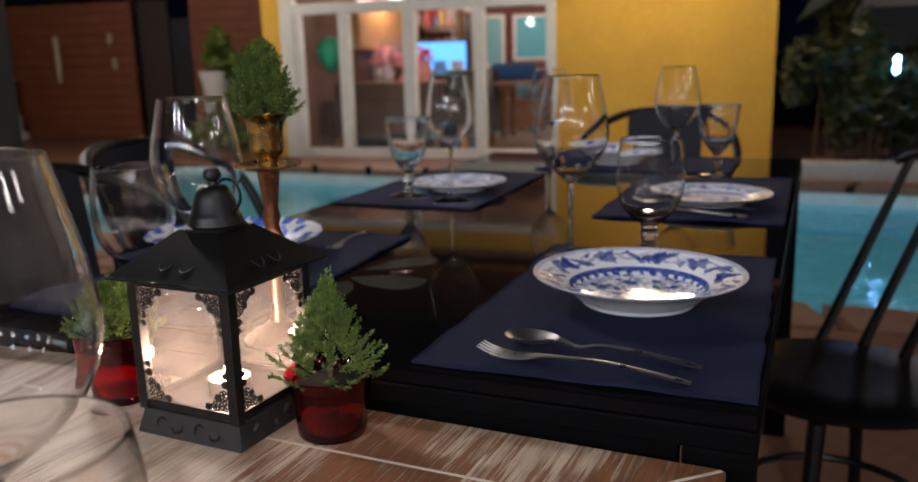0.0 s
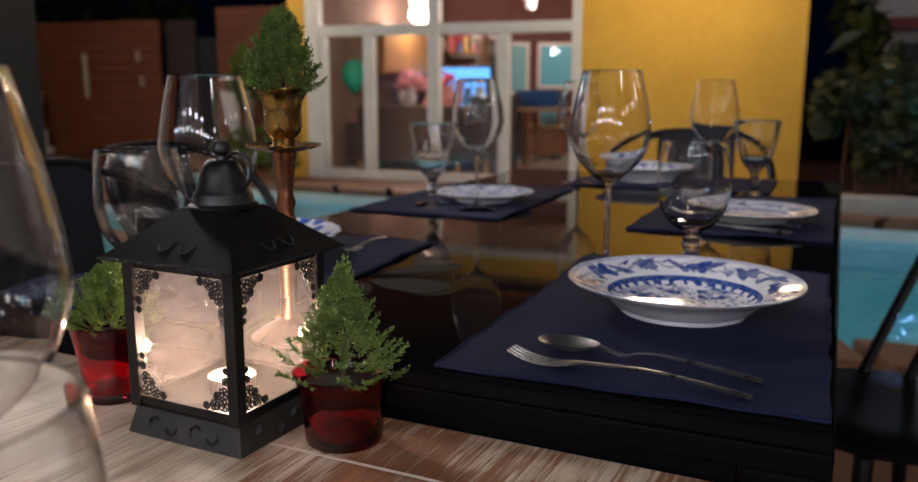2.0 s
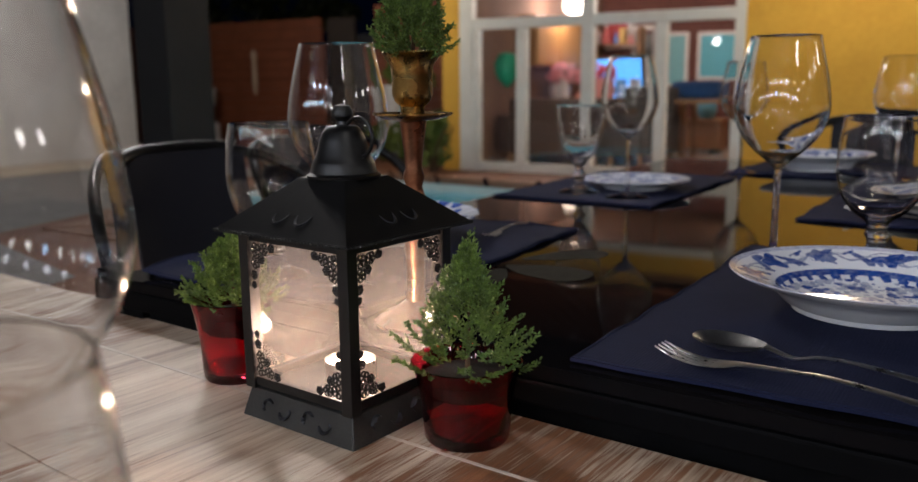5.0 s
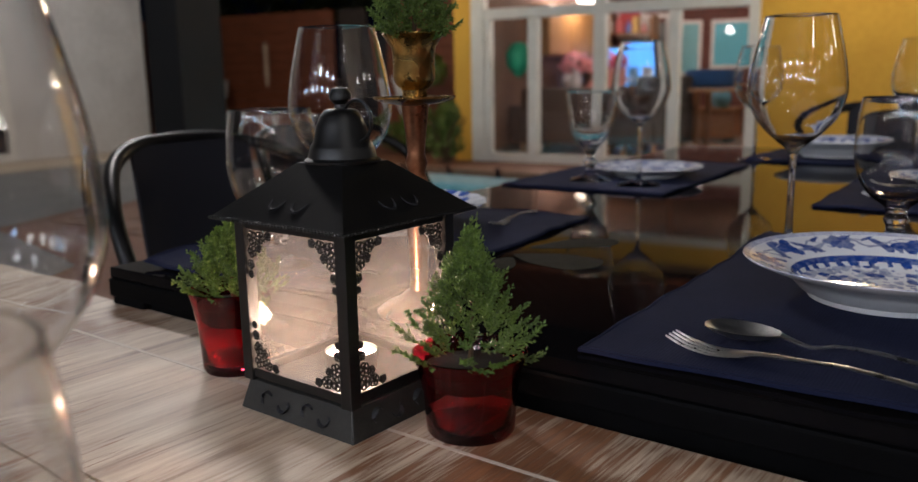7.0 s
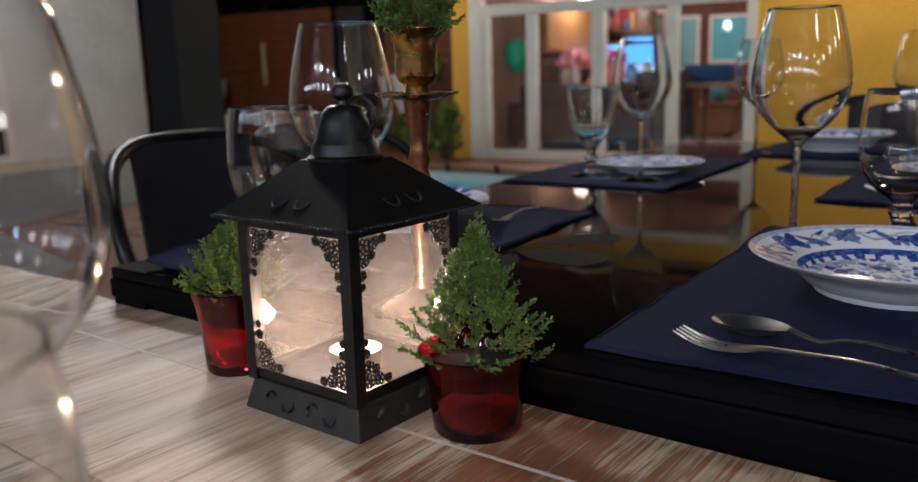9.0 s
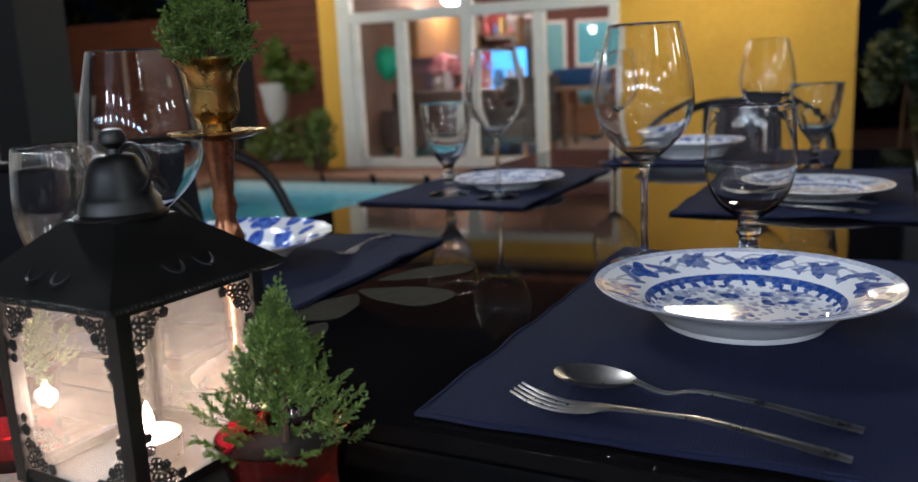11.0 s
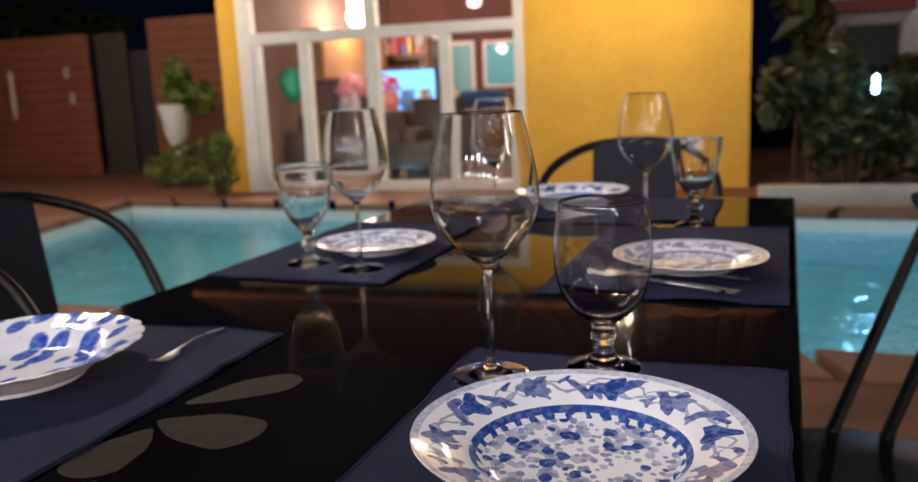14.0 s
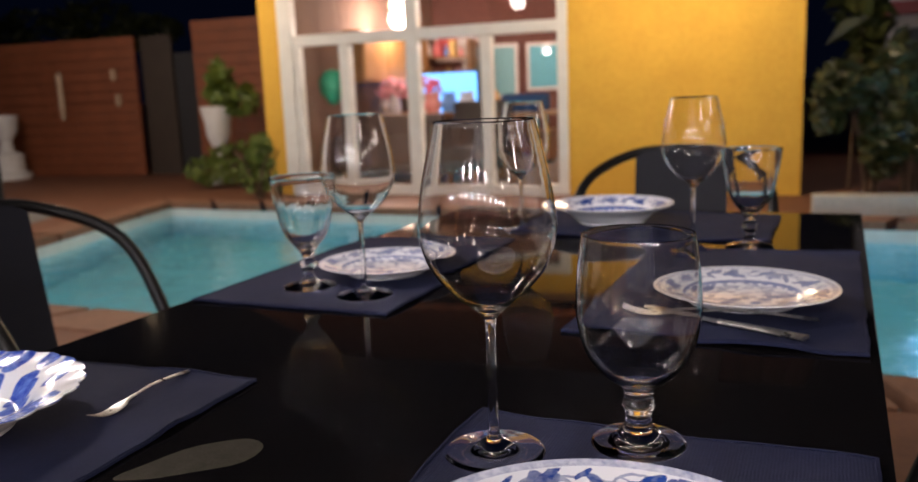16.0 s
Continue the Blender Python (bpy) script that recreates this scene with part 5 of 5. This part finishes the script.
def juniper(parent, z0, height, spread, seed, name="foliage", count=170, power=0.8):
    rnd = random.Random(seed)
    bm = bmesh.new()
    for k in range(count):
        t = (k / count) ** 0.85
        a = k * 2.39996 + rnd.uniform(-0.3, 0.3)
        r = spread * (1 - t) ** power * rnd.uniform(0.25, 1.0) ** 0.6
        base = Vector((r * 0.72 * math.cos(a), r * 0.72 * math.sin(a), z0 + height * (-0.03 + 0.80 * t)))
        way = Vector((math.cos(a) * (1.0 - 0.85 * t), math.sin(a) * (1.0 - 0.85 * t), 0.32 + 1.3 * t))
        add_spray(bm, base, way, rnd.uniform(0.014, 0.026) * (1.1 - 0.45 * t), rnd)
    for k in range(3):
        add_spray(bm, Vector((0.001 * k, 0, z0 + height * (0.60 + 0.08 * k))), Vector((0.06 - 0.05 * k, 0.03 * k, 1)), height * 0.24, rnd)
    f = part(name, bm, M_JUNIPER, parent, "feathery green juniper sprigs", False)
    t = bmesh.new()
    add_tube(t, spline([(0, 0, z0 - 0.01), (0.002, 0, z0 + height * 0.4), (0, 0, z0 + height * 0.85)], 4), [0.0022 - 0.0002 * i for i in range(9)], 6)
    part("stem", t, M_TWIG, parent)


def potted(x, y, turn, height, spread, seed, label, s=1.0, h=1.0, power=0.8):
    ob = thing("potted_juniper", pose(x, y, WOOD_Z + 0.0003, 0, 0, turn), label, "plant", "junipers in red glasses")
    prof = [(0, 0.0), (0.0230, 0.0), (0.0245, 0.003), (0.0250, 0.012), (0.0258, 0.03), (0.0290, 0.050), (0.0318, 0.062), (0.0310, 0.0625), (0.0275, 0.050), (0.0240, 0.03), (0.0232, 0.012), (0.0215, 0.008), (0, 0.0075)]
    part("cup", lathe([(r * s, z * h) for r, z in prof], 48), M_RED_GLASS, ob, "dark red glass tumbler")
    part("soil", lathe([(0, 0.036 * h), (0.0200 * s, 0.036 * h), (0.0238 * s, 0.040 * h), (0.0262 * s, 0.050 * h), (0.01 * s, 0.054 * h), (0, 0.055 * h)], 24), M_SOIL, ob)
    juniper(ob, 0.055 * h, height, spread, seed, power=power)
    return ob


potted(-0.065, 0.622, 30, 0.096, 0.056, 3, "small conical juniper in a dark red glass", 1.22, 0.90, 0.95)
potted(-0.298, 0.640, 0, 0.062, 0.042, 8, "small bushy juniper in a red glass", 1.10, 1.10, 0.45)

# ---- candlestick with a juniper ----
STICK = pose(-0.174, 0.731, TABLE_Z + 0.0003)
stick = thing("candlestick", STICK, "brass and copper candlestick holding a juniper sprig", "candlestick")
part("foot", lathe([(0, 0), (0.035, 0), (0.036, 0.003), (0.030, 0.008), (0.018, 0.013), (0.010, 0.020), (0, 0.020)], 36), M_COPPER, stick, "turned copper foot")
part("shaft", lathe([(0, 0.0195), (0.0090, 0.0195), (0.0075, 0.03), (0.0085, 0.06), (0.0105, 0.09), (0.0115, 0.104), (0.0085, 0.112), (0.0068, 0.118), (0.0092, 0.126), (0.0070, 0.134), (0.0085, 0.150), (0.0105, 0.165), (0.0112, 0.172), (0, 0.172)], 32), M_COPPER, stick, "slender copper shaft")
part("drip_pan", lathe([(0, 0.1722), (0.012, 0.1722), (0.026, 0.1745), (0.0330, 0.1775), (0.0333, 0.1790), (0.026, 0.1768), (0.012, 0.1752), (0, 0.1752)], 40), M_BRASS, stick, "flat brass drip pan")
part("socket", lathe([(0, 0.1755), (0.0125, 0.1755), (0.0098, 0.179), (0.0102, 0.184), (0.0150, 0.189), (0.0168, 0.194), (0.0166, 0.208), (0.0176, 0.217), (0.0225, 0.2245), (0.0248, 0.2270), (0.0240, 0.2285), (0.0205, 0.2260), (0.0158, 0.214), (0.0150, 0.198), (0, 0.196)], 36), M_BRASS, stick, "flared brass candle socket")
juniper(stick, 0.224, 0.075, 0.030, 14, count=210, power=0.35)


# ---- chairs ----
def sling_chair(m, label):
    """A dark bent-tube chair with a cloth back; the sitter faces +y."""
    ob = thing("dining_chair", m, label, "chair", "chairs round the table")
    part("seat", lathe([(0, 0.428), (0.19, 0.428), (0.205, 0.436), (0.207, 0.446), (0.195, 0.456), (0.10, 0.452), (0, 0.450)], 32), M_BLACK_METAL, ob, "round black seat")
    arc = spline([(0.23, 0.02, 0.46), (0.245, -0.04, 0.60), (0.235, -0.13, 0.765), (0.14, -0.245, 0.84), (0, -0.275, 0.855), (-0.14, -0.245, 0.84), (-0.235, -0.13, 0.765), (-0.245, -0.04, 0.60), (-0.23, 0.02, 0.46)], 6)
    part("back_rail", tube(arc, 0.0125, 10), M_BLACK_METAL, ob, "bent black tube rail")
    bm = bmesh.new()
    nu, nz = 10, 6
    for side in (0, 1):
        g = [[bm.verts.new(((i / nu - 0.5) * 0.24, -0.268 + 0.9 * ((i / nu - 0.5) * 0.24) ** 2 + side * 0.008 + 0.05 * (1 - j / nz), 0.47 + 0.38 * j / nz)) for i in range(nu + 1)] for j in range(nz + 1)]
        for j in range(nz):
            for i in range(nu):
                f = (g[j][i], g[j][i + 1], g[j + 1][i + 1], g[j + 1][i])
                bm.faces.new(f if side else f[::-1])
        if side == 0:
            g0 = g
    rim0 = [g0[0][i] for i in range(nu + 1)] + [g0[j][nu] for j in range(1, nz + 1)] + [g0[nz][i] for i in range(nu - 1, -1, -1)] + [g0[j][0] for j in range(nz - 1, 0, -1)]
    rim1 = [g[0][i] for i in range(nu + 1)] + [g[j][nu] for j in range(1, nz + 1)] + [g[nz][i] for i in range(nu - 1, -1, -1)] + [g[j][0] for j in range(nz - 1, 0, -1)]
    for k in range(len(rim0)):
        bm.faces.new((rim0[k], rim0[(k + 1) % len(rim0)], rim1[(k + 1) % len(rim0)], rim1[k]))
    bmesh.ops.recalc_face_normals(bm, faces=bm.faces[:])
    part("backrest", bm, M_CHAIR_CLOTH, ob, "dark flat back panel")
    for a, b in ((0.16, 0.15), (-0.16, 0.15), (0.16, -0.15), (-0.16, -0.15)):
        part("leg", tube([(a, b, 0.43), (a * 1.35, b * 1.4, 0.0)], 0.0125, 8), M_BLACK_METAL, ob)
    return ob


def spindle_chair(m, label):
    """A black stick-back chair; the sitter faces +y."""
    ob = thing("dining_chair", m, label, "chair", "chairs round the table")
    part("seat", lathe([(0, 0.425), (0.18, 0.425), (0.205, 0.434), (0.208, 0.446), (0.19, 0.456), (0.10, 0.450), (0, 0.448)], 36), M_BLACK_METAL, ob, "round black seat")
    def bend(a):
        return (0.215 * math.sin(a), -0.17 * math.cos(a) - 0.20, 0.80 + 0.07 * math.cos(a))

    part("back_rail", tube([bend(-1.35 + 2.7 * k / 24) for k in range(25)], 0.014, 10), M_BLACK_METAL, ob, "curved black top rail")
    for k in range(6):
        a = -1.15 + 2.3 * k / 5
        part("spindle", tube([(0.185 * math.sin(a), -0.165 * math.cos(a), 0.45), bend(a)], [0.0105, 0.0085], 8), M_BLACK_METAL, ob)
    for a, b in ((0.14, 0.14), (-0.14, 0.14), (0.14, -0.14), (-0.14, -0.14)):
        part("leg", tube([(a, b, 0.43), (a * 1.45, b * 1.45, 0.0)], [0.015, 0.011], 8), M_BLACK_METAL, ob)
    hoop = [(0.175 * math.cos(t * math.pi / 12), 0.175 * math.sin(t * math.pi / 12), 0.20) for t in range(25)]
    part("stretcher", tube(hoop, 0.008, 8), M_BLACK_METAL, ob, "round foot hoop")
    return ob


spindle_chair(pose(0.475, 1.605, 0, 0, 0, 118), "black stick-back chair drawn up to the table")
sling_chair(pose(-0.85, 1.66, 0, 0, 0, -95), "dark tube chair with a flat back panel by the pool")
sling_chair(pose(-0.69, 1.17, 0, 0, 0, -95), "dark tube chair with a flat back panel at the table")
sling_chair(pose(0.04, 2.60, 0.0, 0, 0, 174), "dark tube chair at the head of the table")

# ---- lamps of the place, with others added out of view ----
def glow_ball(r):
    return lathe([(r * math.sin(math.pi * k / 10), r * (-math.cos(math.pi * k / 10))) for k in range(11)], 20)


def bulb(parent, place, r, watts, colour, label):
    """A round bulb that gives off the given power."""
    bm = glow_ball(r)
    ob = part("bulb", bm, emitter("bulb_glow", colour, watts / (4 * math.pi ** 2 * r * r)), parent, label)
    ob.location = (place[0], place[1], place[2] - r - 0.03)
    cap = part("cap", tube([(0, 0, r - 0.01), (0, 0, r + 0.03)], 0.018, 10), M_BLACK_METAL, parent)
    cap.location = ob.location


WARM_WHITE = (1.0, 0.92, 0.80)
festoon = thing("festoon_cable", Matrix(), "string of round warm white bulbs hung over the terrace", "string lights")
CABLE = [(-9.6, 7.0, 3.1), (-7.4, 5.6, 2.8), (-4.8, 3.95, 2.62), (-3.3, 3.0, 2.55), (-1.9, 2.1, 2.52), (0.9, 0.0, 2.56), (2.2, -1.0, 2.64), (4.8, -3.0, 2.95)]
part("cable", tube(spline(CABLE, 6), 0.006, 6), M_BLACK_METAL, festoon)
# The first bulb is an unseen extra, made strong to brighten the white wall.
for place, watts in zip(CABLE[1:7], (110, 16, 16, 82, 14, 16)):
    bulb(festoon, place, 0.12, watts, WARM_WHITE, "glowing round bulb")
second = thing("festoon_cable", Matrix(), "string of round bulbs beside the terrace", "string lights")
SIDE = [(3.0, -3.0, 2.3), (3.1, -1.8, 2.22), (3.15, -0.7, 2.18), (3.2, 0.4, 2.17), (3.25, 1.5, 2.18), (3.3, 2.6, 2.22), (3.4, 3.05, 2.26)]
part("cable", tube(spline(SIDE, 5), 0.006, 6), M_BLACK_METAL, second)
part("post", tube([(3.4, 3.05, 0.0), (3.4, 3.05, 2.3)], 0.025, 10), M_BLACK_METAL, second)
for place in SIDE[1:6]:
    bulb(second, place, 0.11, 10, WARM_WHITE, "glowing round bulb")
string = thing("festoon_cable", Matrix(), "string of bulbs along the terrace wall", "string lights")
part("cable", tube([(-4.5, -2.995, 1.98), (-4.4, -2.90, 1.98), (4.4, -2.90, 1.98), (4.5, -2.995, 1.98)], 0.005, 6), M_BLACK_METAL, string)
# Every fourth bulb is blue, added for glints the pool and television would give.
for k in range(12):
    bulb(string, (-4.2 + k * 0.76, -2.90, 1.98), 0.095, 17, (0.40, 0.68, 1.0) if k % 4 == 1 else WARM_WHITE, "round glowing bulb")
for x in (-1.7, -0.7, 0.3, 1.3):
    sp = thing("wall_lamp", Matrix.Translation((x, -3.0, 2.35)), "white globe wall lamp behind the terrace", "lamp", "row of wall lamps")
    part("bracket", tube([(0, 0, 0), (0, 0.12, 0)], 0.012, 8), M_BLACK_METAL, sp)
    part("globe", glow_ball(0.10), emitter("wall_globe", (0.95, 0.97, 1.0), 112.0), sp, "glowing white globe").location = (0, 0.21, 0)
for x, y, p, c in ((-4.2, 4.15, 2.8, (0.45, 0.95, 1.0)), (-2.0, 3.97, 4.2, (0.42, 0.93, 1.0)), (0.6, 3.80, 9, (0.18, 0.74, 1.0)), (2.6, 3.66, 11, (0.08, 0.62, 1.0))):
    lamp("pool_light", (x, y, -0.75), p, c, 0.10)
# Unseen lamps on arms, added to brighten the yellow wall and the fence.
for x, y, dx, dy, p in ((-4.68, HY + 0.15, -0.75, -1.35, 52), (-0.35, HY, 0.0, -1.30, 82)):
    ev = thing("eave_fill_lamp", Matrix.Translation((x, y, 2.40)), "added lamp out of view that warms the house front", "lamp", "eave lamps")
    part("arm", tube([(0.02 if dx else 0, 0.02 if not dx else 0, 0), (dx, dy, 0.05)], 0.014, 8), M_BLACK_METAL, ev)
    part("head", lathe([(0, -0.02), (0.05, -0.02), (0.06, 0.02), (0.02, 0.06), (0, 0.06)], 16), emitter("warm_lamp_head", (1.0, 0.76, 0.46), 25.0), ev, "glowing lamp head").location = (dx, dy, 0.03)
    lamp("eave_fill_light", (x + dx, y + dy, 2.34), p, (1.0, 0.79, 0.48), 0.06)
# Lamp added above view to lift the pale wall beyond the hedge.
far = thing("wall_lamp", Matrix.Translation((3.4, 12.5, 3.0)), "added fill lamp over the far building", "lamp")
part("arm", tube([(0, 0, 0), (0, -0.5, 0.05)], 0.014, 8), M_BLACK_METAL, far)
part("head", lathe([(0, -0.02), (0.05, -0.02), (0.06, 0.02), (0.02, 0.06), (0, 0.06)], 16), emitter("cool_lamp_head", (1.0, 0.92, 0.88), 25.0), far, "glowing lamp head").location = (0, -0.5, 0.03)
lamp("far_fill_light", (3.4, 11.85, 2.92), 16, (1.0, 0.90, 0.86), 0.06)
